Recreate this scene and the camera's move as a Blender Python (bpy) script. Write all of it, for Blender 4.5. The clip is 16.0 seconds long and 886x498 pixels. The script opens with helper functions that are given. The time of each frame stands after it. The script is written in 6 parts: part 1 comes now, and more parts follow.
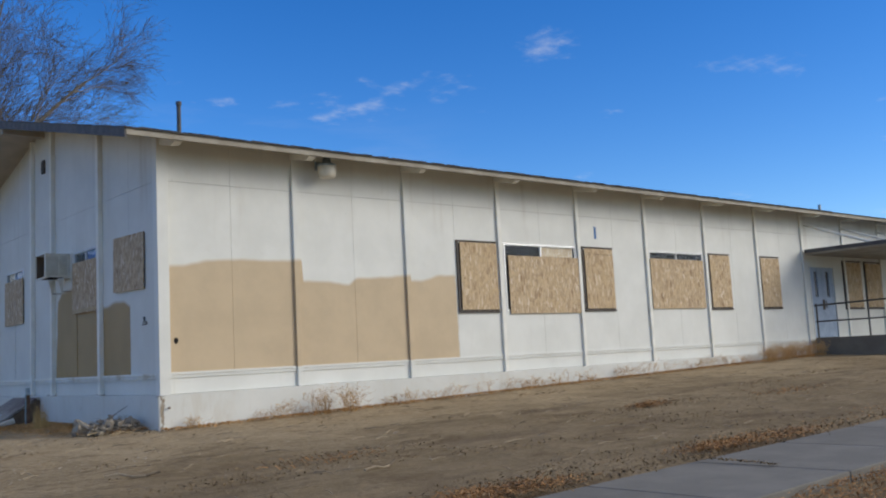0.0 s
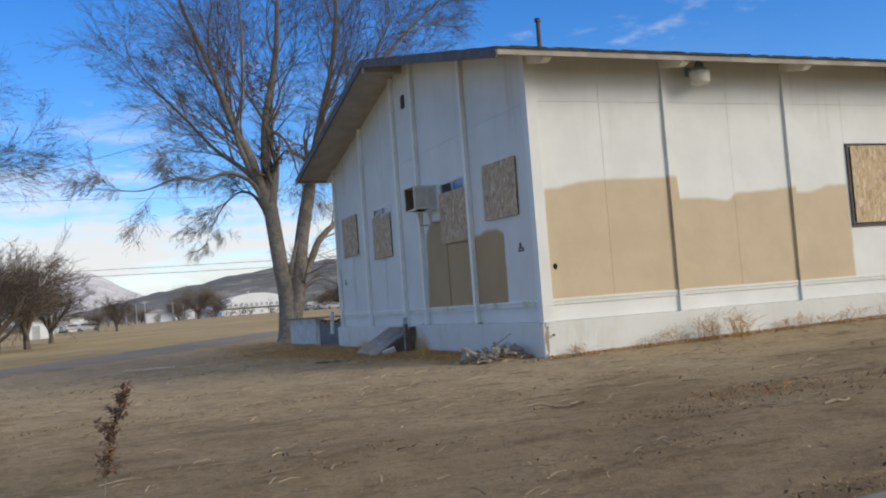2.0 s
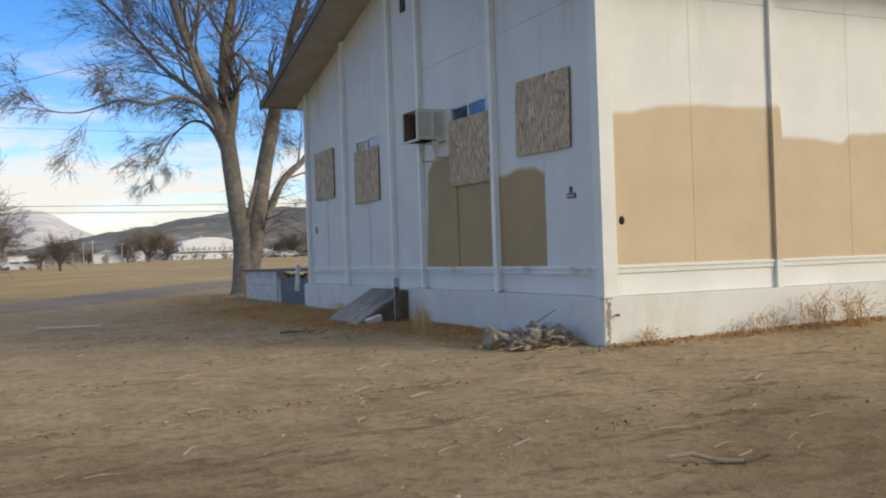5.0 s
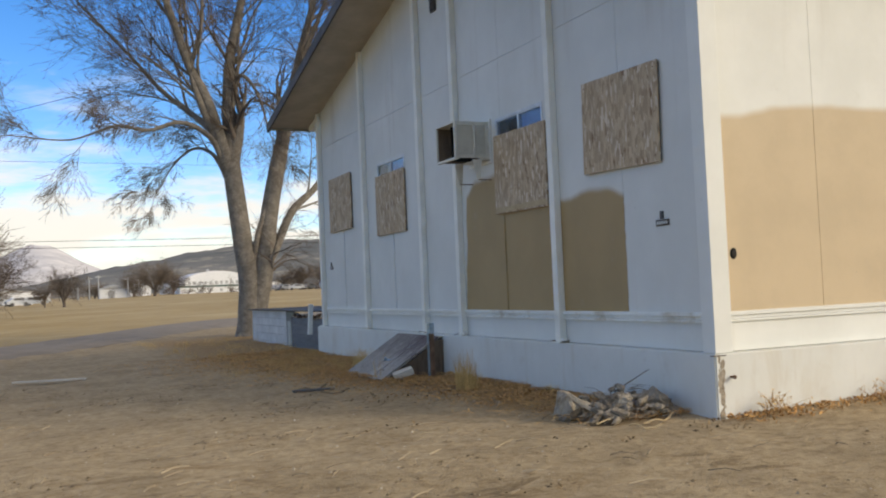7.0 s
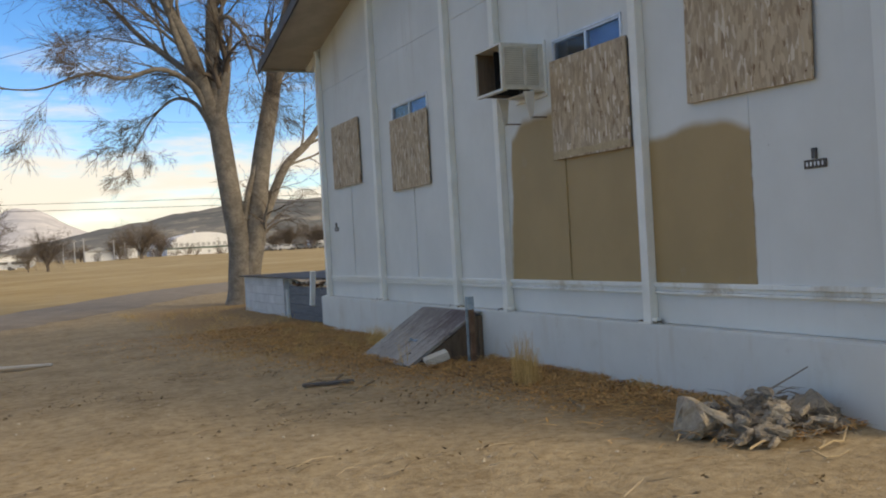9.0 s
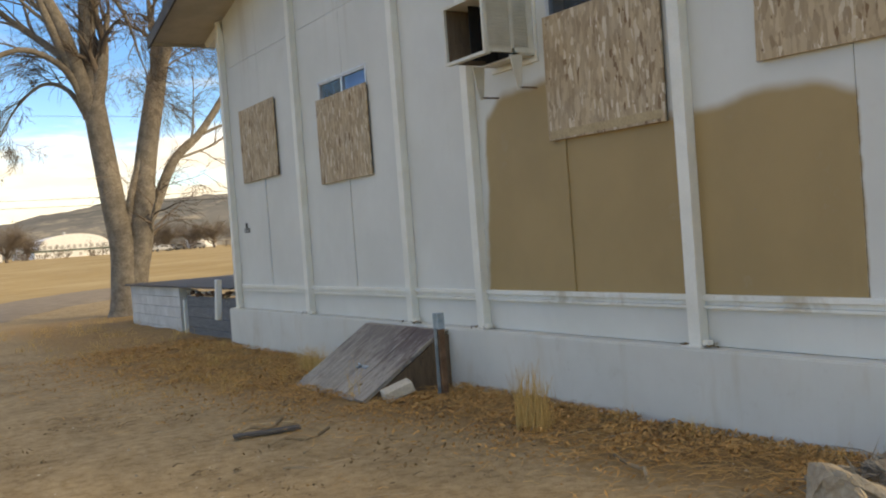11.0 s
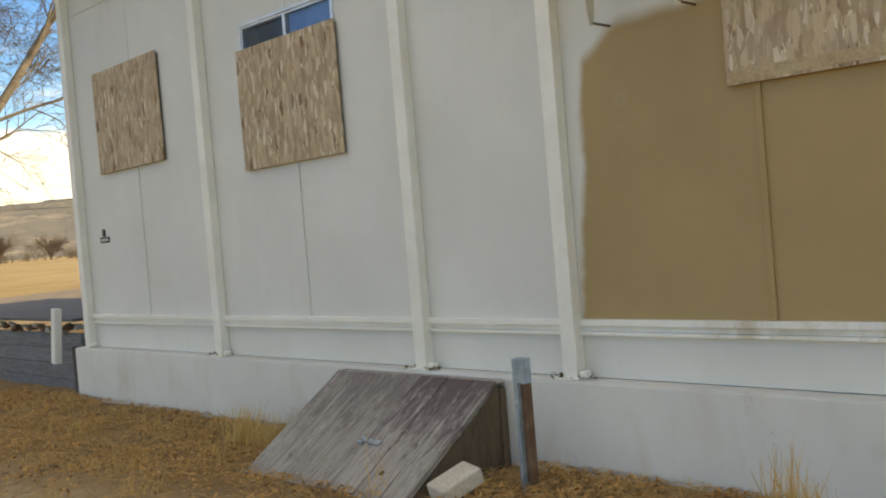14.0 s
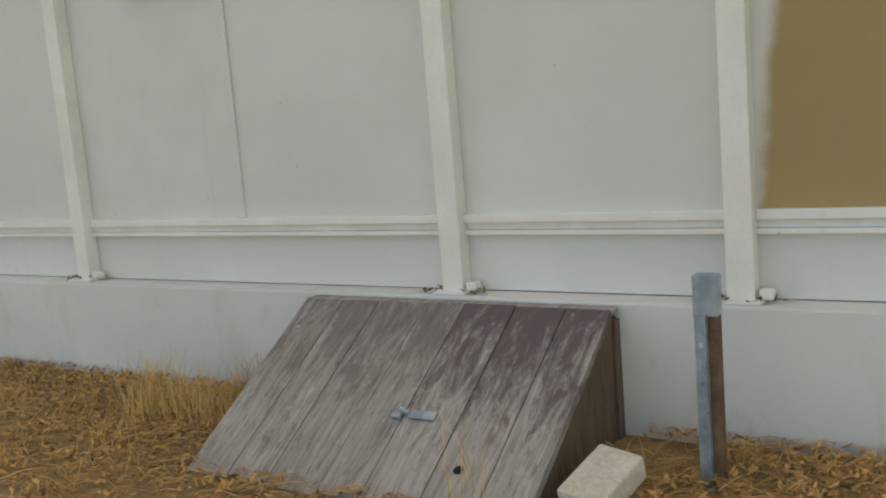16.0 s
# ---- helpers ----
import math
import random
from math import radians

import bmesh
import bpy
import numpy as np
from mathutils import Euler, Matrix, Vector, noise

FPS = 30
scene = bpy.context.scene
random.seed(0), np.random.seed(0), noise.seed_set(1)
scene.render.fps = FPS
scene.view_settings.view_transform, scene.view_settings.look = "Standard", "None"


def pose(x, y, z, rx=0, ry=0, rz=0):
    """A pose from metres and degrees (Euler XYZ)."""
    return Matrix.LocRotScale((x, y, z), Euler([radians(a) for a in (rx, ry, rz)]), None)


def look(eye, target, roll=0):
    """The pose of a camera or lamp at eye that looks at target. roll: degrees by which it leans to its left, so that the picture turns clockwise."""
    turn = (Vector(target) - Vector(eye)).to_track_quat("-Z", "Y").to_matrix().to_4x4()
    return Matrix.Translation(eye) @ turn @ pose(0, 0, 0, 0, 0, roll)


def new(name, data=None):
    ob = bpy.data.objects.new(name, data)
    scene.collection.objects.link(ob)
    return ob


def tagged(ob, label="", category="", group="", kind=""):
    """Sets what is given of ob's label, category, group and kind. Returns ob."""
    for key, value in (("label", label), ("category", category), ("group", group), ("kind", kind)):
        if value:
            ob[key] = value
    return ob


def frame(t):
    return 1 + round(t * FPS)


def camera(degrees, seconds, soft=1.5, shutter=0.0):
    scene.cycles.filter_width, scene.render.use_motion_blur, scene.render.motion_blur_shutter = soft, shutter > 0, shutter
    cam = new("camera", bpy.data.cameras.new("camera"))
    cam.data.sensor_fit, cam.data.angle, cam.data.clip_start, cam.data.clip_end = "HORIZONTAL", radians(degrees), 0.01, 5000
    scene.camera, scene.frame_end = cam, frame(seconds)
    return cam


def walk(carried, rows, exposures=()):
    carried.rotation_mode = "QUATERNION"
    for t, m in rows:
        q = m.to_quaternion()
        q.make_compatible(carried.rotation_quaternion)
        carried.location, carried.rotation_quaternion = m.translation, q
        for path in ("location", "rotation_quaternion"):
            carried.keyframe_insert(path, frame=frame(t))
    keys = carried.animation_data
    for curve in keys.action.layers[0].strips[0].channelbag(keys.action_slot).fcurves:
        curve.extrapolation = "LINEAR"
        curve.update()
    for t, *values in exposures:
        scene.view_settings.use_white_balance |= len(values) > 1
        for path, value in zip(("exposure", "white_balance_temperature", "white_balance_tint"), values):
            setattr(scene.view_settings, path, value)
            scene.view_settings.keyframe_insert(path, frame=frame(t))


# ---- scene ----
cam = camera(50.3, 16.0, soft=2.0)
PATH = [
    (0, (-6.179, -13.881, 0.821), (-4.881, -12.376, 1.048), -3.0),
    (0.5, (-6.159, -13.661, 0.861), (-4.922, -12.097, 1.012), -2.3),
    (1, (-6.249, -13.202, 0.84), (-5.135, -11.544, 0.941), -2.3),
    (1.5, (-6.352, -12.748, 0.831), (-5.411, -10.989, 0.976), -3.0),
    (2, (-6.618, -12.514, 0.842), (-5.87, -10.662, 0.959), -4.3),
    (2.5, (-6.752, -12.333, 0.756), (-6.085, -10.453, 0.904), -3.3),
    (3, (-6.452, -11.555, 0.797), (-5.667, -9.728, 1.008), -1.0),
    (3.5, (-5.954, -10.722, 0.868), (-5.049, -8.941, 0.972), -0.9),
    (4, (-5.873, -9.992, 0.9), (-5.033, -8.177, 0.91), -2.1),
    (6.5, (-5.479, -6.721, 1.084), (-4.658, -4.898, 1.121), -1.8),
    (7, (-5.282, -6.286, 1.107), (-4.464, -4.463, 1.187), -2.4),
    (7.5, (-5.097, -5.792, 1.114), (-4.278, -3.971, 1.228), -2.7),
    (8, (-5.009, -5.246, 1.22), (-4.181, -3.427, 1.299), -3.4),
    (8.5, (-4.925, -4.575, 1.199), (-4.1, -2.754, 1.213), -3.1),
    (11, (-4.599, -1.88, 1.313), (-3.543, -0.182, 1.279), -4.2),
    (11.5, (-4.562, -1.314, 1.318), (-3.402, 0.315, 1.336), -4.3),
    (12, (-4.527, -0.739, 1.347), (-3.285, 0.826, 1.433), -4.3),
    (12.5, (-4.533, -0.185, 1.397), (-3.229, 1.327, 1.51), -4.6),
    (13, (-4.5, 0.337, 1.368), (-3.162, 1.82, 1.454), -4.5),
    (13.5, (-4.448, 0.936, 1.379), (-3.066, 2.382, 1.399), -4.8),
    (14, (-4.347, 1.588, 1.368), (-2.922, 2.991, 1.327), -4.7),
    (14.5, (-4.223, 2.202, 1.287), (-2.748, 3.551, 1.204), -3.6),
    (15, (-4.008, 2.847, 1.297), (-2.466, 4.11, 1.126), -4.4),
    (15.5, (-3.783, 3.432, 1.218), (-2.173, 4.598, 1.0), -4.3),
    (16, (-3.492, 3.983, 1.225), (-1.813, 5.032, 0.945), -4.7),
]
EXPOSURES = [(0, -0.42, 6300, 10), (2, -0.28, 6600, 10), (4, -0.25, 7100, 10), (6.5, -0.08, 7400, 10), (8.5, -0.16, 8000, 10), (11, 0.29, 10000, 10), (14, 0.56, 12000, 10), (16, 0.69, 12600, 10)]
walk(cam, [(t, look(eye, target, roll)) for t, eye, target, roll in PATH], EXPOSURES)

# ---- sky and sun ----
SUN_DIR = Vector((0.9, -1.0, 0.56)).normalized()
world = bpy.data.worlds.new("sky")
scene.world = world
world.use_nodes = True
wt = world.node_tree
wt.nodes.clear()


def wnode(kind, **values):
    n = wt.nodes.new(kind)
    for key, value in values.items():
        n.inputs[key].default_value = value
    return n


def wmath(op, a, b=0.0, clamp=False):
    n = wt.nodes.new("ShaderNodeMath")
    n.operation, n.use_clamp = op, clamp
    for k, v in enumerate((a, b)):
        if isinstance(v, (int, float)):
            n.inputs[k].default_value = v
        else:
            wt.links.new(v, n.inputs[k])
    return n.outputs[0]


def wrange(v, a, b):
    n = wt.nodes.new("ShaderNodeMapRange")
    n.interpolation_type = "SMOOTHSTEP"
    n.inputs["From Min"].default_value, n.inputs["From Max"].default_value = a, b
    wt.links.new(v, n.inputs["Value"])
    return n.outputs[0]


sky = wt.nodes.new("ShaderNodeTexSky")
sky.sky_type = "NISHITA"
sky.sun_disc = False
sky.sun_elevation = math.asin(SUN_DIR.z)
sky.sun_rotation = math.atan2(SUN_DIR.x, SUN_DIR.y)
sky.altitude, sky.air_density, sky.dust_density, sky.ozone_density = 1300, 1.0, 0.4, 3.0
tint = wt.nodes.new("ShaderNodeHueSaturation")
tint.inputs["Hue"].default_value = 0.512
tint.inputs["Saturation"].default_value = 1.33
tint.inputs["Value"].default_value = 1.95
wt.links.new(sky.outputs[0], tint.inputs["Color"])
coord = wt.nodes.new("ShaderNodeTexCoord")
sep = wt.nodes.new("ShaderNodeSeparateXYZ")
wt.links.new(coord.outputs["Generated"], sep.inputs[0])
den = wmath("ADD", wmath("MAXIMUM", sep.outputs[2], 0.0), 0.10)
comb = wt.nodes.new("ShaderNodeCombineXYZ")
wt.links.new(wmath("DIVIDE", sep.outputs[0], den), comb.inputs[0])
wt.links.new(wmath("DIVIDE", sep.outputs[1], den), comb.inputs[1])
puff = wnode("ShaderNodeTexNoise", Scale=2.1, Detail=7.0, Roughness=0.62)
wt.links.new(comb.outputs[0], puff.inputs["Vector"])
streak_map = wt.nodes.new("ShaderNodeMapping")
streak_map.inputs["Scale"].default_value = (2.2, 2.2, 12.0)
wt.links.new(coord.outputs["Generated"], streak_map.inputs[0])
streak = wnode("ShaderNodeTexNoise", Scale=1.6, Detail=6.0, Roughness=0.6)
wt.links.new(streak_map.outputs[0], streak.inputs["Vector"])
high = wmath("MULTIPLY", wrange(puff.outputs[0], 0.585, 0.76), 0.45)
band = wmath("SUBTRACT", 1.0, wrange(sep.outputs[2], 0.06, 0.30))
north = wrange(wmath("SUBTRACT", sep.outputs[1], wmath("MULTIPLY", sep.outputs[0], 0.75)), 0.15, 0.75)
low = wmath("MULTIPLY", wmath("MULTIPLY", wrange(wmath("ADD", streak.outputs[0], wmath("MULTIPLY", band, 0.17)), 0.55, 0.72), band), north)
toward = wt.nodes.new("ShaderNodeVectorMath")
toward.operation = "DOT_PRODUCT"
toward.inputs[1].default_value = SUN_DIR
wt.links.new(coord.outputs["Generated"], toward.inputs[0])
veil = wmath("MULTIPLY", wrange(toward.outputs["Value"], 0.50, 0.86), 0.95)
over = wmath("MULTIPLY", wrange(wmath("ADD", sep.outputs[2], wmath("MULTIPLY", puff.outputs[0], 0.3)), 0.70, 0.95), 0.66)
cover = wmath("MAXIMUM", high, wmath("MULTIPLY", low, 0.95), clamp=True)
cover = wmath("MAXIMUM", wmath("MAXIMUM", cover, veil), over, clamp=True)
cloudy = wt.nodes.new("ShaderNodeMixRGB")
cloudy.inputs[2].default_value = (8.6, 8.6, 8.6, 1)
wt.links.new(cover, cloudy.inputs[0])
wt.links.new(tint.outputs[0], cloudy.inputs[1])
back = wnode("ShaderNodeBackground", Strength=0.12)
wt.links.new(cloudy.outputs[0], back.inputs[0])
wout = wt.nodes.new("ShaderNodeOutputWorld")
wt.links.new(back.outputs[0], wout.inputs[0])

sun = new("sun", bpy.data.lights.new("sun", "SUN"))
sun.data.energy, sun.data.angle, sun.data.color = 2.5, radians(28.0), (1.0, 0.93, 0.82)
sun.matrix_world = look(SUN_DIR * 60, (0, 0, 0))

# ---- materials ----


class Nodes:
    """A small hand for one material's node tree."""

    def __init__(self, name, rough=0.8, metal=0.0, spec=0.4):
        self.m = bpy.data.materials.new(name)
        self.m.use_nodes = True
        self.t = self.m.node_tree
        self.bsdf = self.t.nodes["Principled BSDF"]
        self.bsdf.inputs["Roughness"].default_value = rough
        self.bsdf.inputs["Metallic"].default_value = metal
        self.bsdf.inputs["Specular IOR Level"].default_value = spec
        self.co = self.t.nodes.new("ShaderNodeTexCoord").outputs["Object"]

    def put(self, v, socket):
        if hasattr(v, "is_linked"):
            self.t.links.new(v, socket)
        elif isinstance(v, tuple) and len(v) == 3 and socket.type == "RGBA":
            socket.default_value = (*v, 1)
        else:
            socket.default_value = v

    def math(self, op, a, b=0.0, clamp=False):
        n = self.t.nodes.new("ShaderNodeMath")
        n.operation, n.use_clamp = op, clamp
        self.put(a, n.inputs[0])
        self.put(b, n.inputs[1])
        return n.outputs[0]

    def ramp(self, v, a, b, lo=0.0, hi=1.0):
        n = self.t.nodes.new("ShaderNodeMapRange")
        n.interpolation_type = "SMOOTHSTEP"
        self.put(v, n.inputs["Value"])
        for key, x in (("From Min", a), ("From Max", b), ("To Min", lo), ("To Max", hi)):
            self.put(x, n.inputs[key])
        return n.outputs[0]

    def scaled(self, sx, sy, sz, turn=(0, 0, 0)):
        n = self.t.nodes.new("ShaderNodeMapping")
        n.inputs["Scale"].default_value = (sx, sy, sz)
        n.inputs["Rotation"].default_value = turn
        self.put(self.co, n.inputs[0])
        return n.outputs[0]

    def noise(self, scale, detail=5.0, rough=0.55, vec=None, warp=0.0):
        n = self.t.nodes.new("ShaderNodeTexNoise")
        n.inputs["Scale"].default_value, n.inputs["Detail"].default_value = scale, detail
        n.inputs["Roughness"].default_value, n.inputs["Distortion"].default_value = rough, warp
        self.put(vec or self.co, n.inputs["Vector"])
        return n.outputs[0]

    def cells(self, scale, vec=None, out="Color", chaos=1.0):
        n = self.t.nodes.new("ShaderNodeTexVoronoi")
        n.inputs["Scale"].default_value = scale
        n.inputs["Randomness"].default_value = chaos
        self.put(vec or self.co, n.inputs["Vector"])
        return n.outputs[out]

    def mix(self, f, a, b, mode="MIX"):
        n = self.t.nodes.new("ShaderNodeMixRGB")
        n.blend_type = mode
        for v, k in ((f, 0), (a, 1), (b, 2)):
            self.put(v, n.inputs[k])
        return n.outputs[0]

    def xyz(self, v=None):
        n = self.t.nodes.new("ShaderNodeSeparateXYZ")
        self.put(v or self.co, n.inputs[0])
        return n.outputs

    def bump(self, height, strength=0.3, distance=0.01, over=None):
        n = self.t.nodes.new("ShaderNodeBump")
        n.inputs["Strength"].default_value, n.inputs["Distance"].default_value = strength, distance
        self.put(height, n.inputs["Height"])
        if over is not None:
            self.put(over, n.inputs["Normal"])
        self.put(n.outputs[0], self.bsdf.inputs["Normal"])
        return n.outputs[0]

    def piece(self):
        return self.t.nodes.new("ShaderNodeObjectInfo").outputs["Random"]

    def island(self):
        return self.t.nodes.new("ShaderNodeNewGeometry").outputs["Random Per Island"]

    def done(self, colour, rough=None):
        self.put(colour, self.bsdf.inputs["Base Color"])
        if rough is not None:
            self.put(rough, self.bsdf.inputs["Roughness"])
        return self.m


def plain(name, a, b, scale=6.0, rough=0.8, metal=0.0, bump=0.25, fine=60.0, per_piece=0.0, per_island=0.0, depth=0.006, speck=0.3):
    """A surface of two tones with stains, grain and fine relief."""
    n = Nodes(name, rough, metal)
    c = n.mix(n.ramp(n.noise(scale, 6, 0.6), 0.35, 0.68), a, b)
    grain = n.noise(fine, 5, 0.6)
    c = n.mix(speck, c, n.mix(n.ramp(grain, 0.3, 0.7), tuple(x * 0.6 for x in a), tuple(min(1, x * 1.25) for x in b)))
    if per_piece:
        c = n.mix(per_piece, c, n.mix(n.piece(), tuple(x * 0.45 for x in a), tuple(min(1, x * 1.4) for x in b)))
    if per_island:
        c = n.mix(per_island, c, n.mix(n.island(), tuple(x * 0.4 for x in a), tuple(min(1, x * 1.5) for x in b)))
    n.bump(grain, bump, depth)
    return n.done(c, n.ramp(grain, 0.2, 0.8, max(0.05, rough - 0.12), min(1, rough + 0.1)))


def wall_paint(name, patch, grey=1.0, grime=0.0):
    """Off-white house paint with rain streaks; patch(n, x, y, z, wobble) gives the cover of a second coat and its colour."""
    n = Nodes(name, 0.62)
    x, y, z = n.xyz()
    fine = n.noise(90, 4)
    broad = n.noise(1.1, 5, 0.6)
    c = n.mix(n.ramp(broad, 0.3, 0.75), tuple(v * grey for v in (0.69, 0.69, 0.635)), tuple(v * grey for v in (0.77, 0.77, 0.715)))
    streaks = n.noise(1.0, 5, 0.6, n.scaled(9, 9, 0.55))
    c = n.mix(n.ramp(streaks, 0.58, 0.82, 0, 0.22), c, (0.52, 0.49, 0.42))
    drips = n.math("MULTIPLY", n.ramp(n.noise(1.0, 4, 0.6, n.scaled(2.3, 2.3, 0.2)), 0.55, 0.74), n.ramp(n.math("ADD", z, n.math("MULTIPLY", streaks, 1.2)), 3.5, 4.6))
    c = n.mix(n.math("MULTIPLY", drips, 0.26), c, (0.36, 0.27, 0.17))
    if patch:
        wobble = n.noise(1.7, 3, 0.5)
        cover, colour = patch(n, x, y, z, wobble)
        coat = n.mix(n.ramp(n.noise(1.6, 6, 0.6), 0.35, 0.7), colour, tuple(v * 0.9 for v in colour))
        coat = n.mix(n.ramp(streaks, 0.6, 0.85, 0, 0.25), coat, tuple(v * 1.15 for v in colour))
        c = n.mix(cover, c, coat)
    if grime:
        runs = n.ramp(n.noise(1.0, 7, 0.65, n.scaled(3.1, 3.1, 0.9), 0.6), 0.50, 0.72, 0, grime)
        c = n.mix(runs, c, (0.50, 0.42, 0.30))
        c = n.mix(n.ramp(n.noise(6.5, 8, 0.75), 0.56, 0.70, 0, grime * 0.6), c, (0.42, 0.37, 0.29))
    specks = n.ramp(n.cells(4.2, out="Distance"), 0.012, 0.035, 1, 0)
    c = n.mix(n.math("MULTIPLY", specks, 0.5), c, (0.25, 0.23, 0.2))
    dabs = n.ramp(n.noise(3.2, 7, 0.7), 0.60, 0.72, 0, 0.16)
    c = n.mix(dabs, c, (0.50, 0.46, 0.38))
    n.bump(n.math("ADD", fine, n.math("MULTIPLY", n.noise(14, 3), 1.2)), 0.22, 0.004)
    return n.done(c)


def south_coat(n, x, y, z, wobble):
    """Beige roller coat: a high first bay, a dip and a rise in the second, a flat third."""
    top = n.math("ADD", n.math("MULTIPLY", n.math("SUBTRACT", wobble, 0.5), 0.10), 2.46)
    for a, b, rise in ((0.08, 1.2, 0.13), (1.6, 2.4, 0.02), (2.55, 2.58, -0.375), (3.0, 3.45, -0.05), (3.5, 3.74, 0.13), (3.8, 4.85, 0.06), (4.93, 4.97, -0.09), (5.2, 5.7, 0.11)):
        top = n.math("ADD", top, n.ramp(x, a, b, 0, rise))
    cover = n.ramp(n.math("SUBTRACT", top, z), -0.045, 0.045)
    ragged = n.math("MULTIPLY", n.math("SUBTRACT", n.noise(9, 4, 0.6), 0.5), 0.05)
    for v, a, b in ((x, 0.07, 0.10), (n.math("ADD", z, ragged), 0.785, 0.80)):
        cover = n.math("MULTIPLY", cover, n.ramp(v, a, b))
    cover = n.math("MULTIPLY", cover, n.ramp(n.math("ADD", x, ragged), 6.06, 6.10, 1, 0))
    return cover, (0.58, 0.455, 0.295)


def west_coat(n, x, y, z, wobble):
    """Olive-brown coat in two patches, one beside each other over a pilaster."""
    swing = n.math("MULTIPLY", n.math("SUBTRACT", wobble, 0.5), 0.10)
    ragged = n.math("MULTIPLY", n.math("SUBTRACT", n.noise(8, 4, 0.6), 0.5), 0.05)
    near = n.math("MULTIPLY", n.ramp(n.math("ADD", y, ragged), 1.20, 1.23), n.ramp(y, 2.36, 2.42, 1, 0))
    near_top = n.math("ADD", n.math("ADD", n.ramp(y, 1.16, 1.52, 1.925, 2.03), n.ramp(y, 1.72, 2.35, 0, -0.04)), swing)
    near = n.math("MULTIPLY", near, n.ramp(n.math("SUBTRACT", near_top, z), -0.04, 0.05))
    far_top = n.math("ADD", n.math("ADD", n.ramp(y, 2.65, 3.6, 1.98, 2.44), n.ramp(y, 4.40, 4.68, 0, -0.16)), swing)
    left = n.math("ADD", n.math("ADD", y, n.math("MULTIPLY", z, 0.09)), n.math("ADD", swing, ragged))
    far = n.math("MULTIPLY", n.ramp(y, 2.44, 2.48), n.ramp(left, 4.84, 4.90, 1, 0))
    far = n.math("MULTIPLY", far, n.ramp(n.math("SUBTRACT", far_top, z), -0.04, 0.07))
    cover = n.math("MULTIPLY", n.math("MAXIMUM", near, far), n.ramp(n.math("ADD", z, ragged), 0.76, 0.80))
    return cover, (0.405, 0.279, 0.128)


def strand_board(name, axis, pale):
    """Oriented strand board: layers of ragged pale and brown strands in all directions."""
    n = Nodes(name, 0.75)
    wander = n.t.nodes.new("ShaderNodeTexNoise")
    wander.inputs["Scale"].default_value, wander.inputs["Detail"].default_value = 22.0, 3.0
    n.put(n.co, wander.inputs["Vector"])
    layers = heights = None
    big = 0.52 if pale else 0.72
    for k, (turn, scale) in enumerate(((0.15, 62), (0.75, 52), (-0.6, 56), (1.2, 74), (-0.3, 44), (0.45, 50))):
        turn = turn * (2.1 if pale else 1.0)
        rot = (turn, 0, 0) if axis == "x" else (0, turn, 0)
        shift = n.t.nodes.new("ShaderNodeVectorMath")
        shift.operation = "MULTIPLY_ADD"
        n.put(wander.outputs["Color"], shift.inputs[0])
        shift.inputs[1].default_value = (0.014, 0.014, 0.014)
        n.put(n.scaled(1.0, 1.0, 0.29, rot), shift.inputs[2])
        pick = n.xyz(n.cells(scale * big, shift.outputs[0]))
        streak = n.noise(1.0, 3, 0.6, n.scaled(160, 160, 14, rot))
        tone = n.mix(n.math("ADD", n.math("MULTIPLY", pick[0], 0.65), n.math("MULTIPLY", streak, 0.4)), (0.235, 0.15, 0.088), (0.63, 0.49, 0.32))
        tone = n.mix(n.ramp(pick[1], 0.95, 0.99), tone, (0.17, 0.085, 0.04))
        tone = n.mix(n.ramp(pick[2], 0.84, 0.94), tone, (0.70, 0.61, 0.47))
        if layers is None:
            layers, heights = tone, pick[0]
        else:
            keep = n.ramp(pick[1], 0.46, 0.62)
            layers, heights = n.mix(keep, layers, tone), n.mix(keep, heights, pick[0])
    layers = n.mix(n.ramp(n.noise(5, 5, 0.65), 0.42, 0.75, 0, 0.4), layers, (0.54, 0.40, 0.22) if pale else (0.40, 0.33, 0.25))
    layers = n.mix(n.math("MULTIPLY", n.piece(), 0.2), layers, (0.52, 0.37, 0.2))
    if pale:
        layers = n.mix(n.ramp(n.noise(7, 5, 0.7, None, 1.5), 0.35, 0.7, 0.05, 0.5), layers, (0.66, 0.48, 0.26))
    n.bump(heights, 0.3, 0.003)
    return n.done(layers)


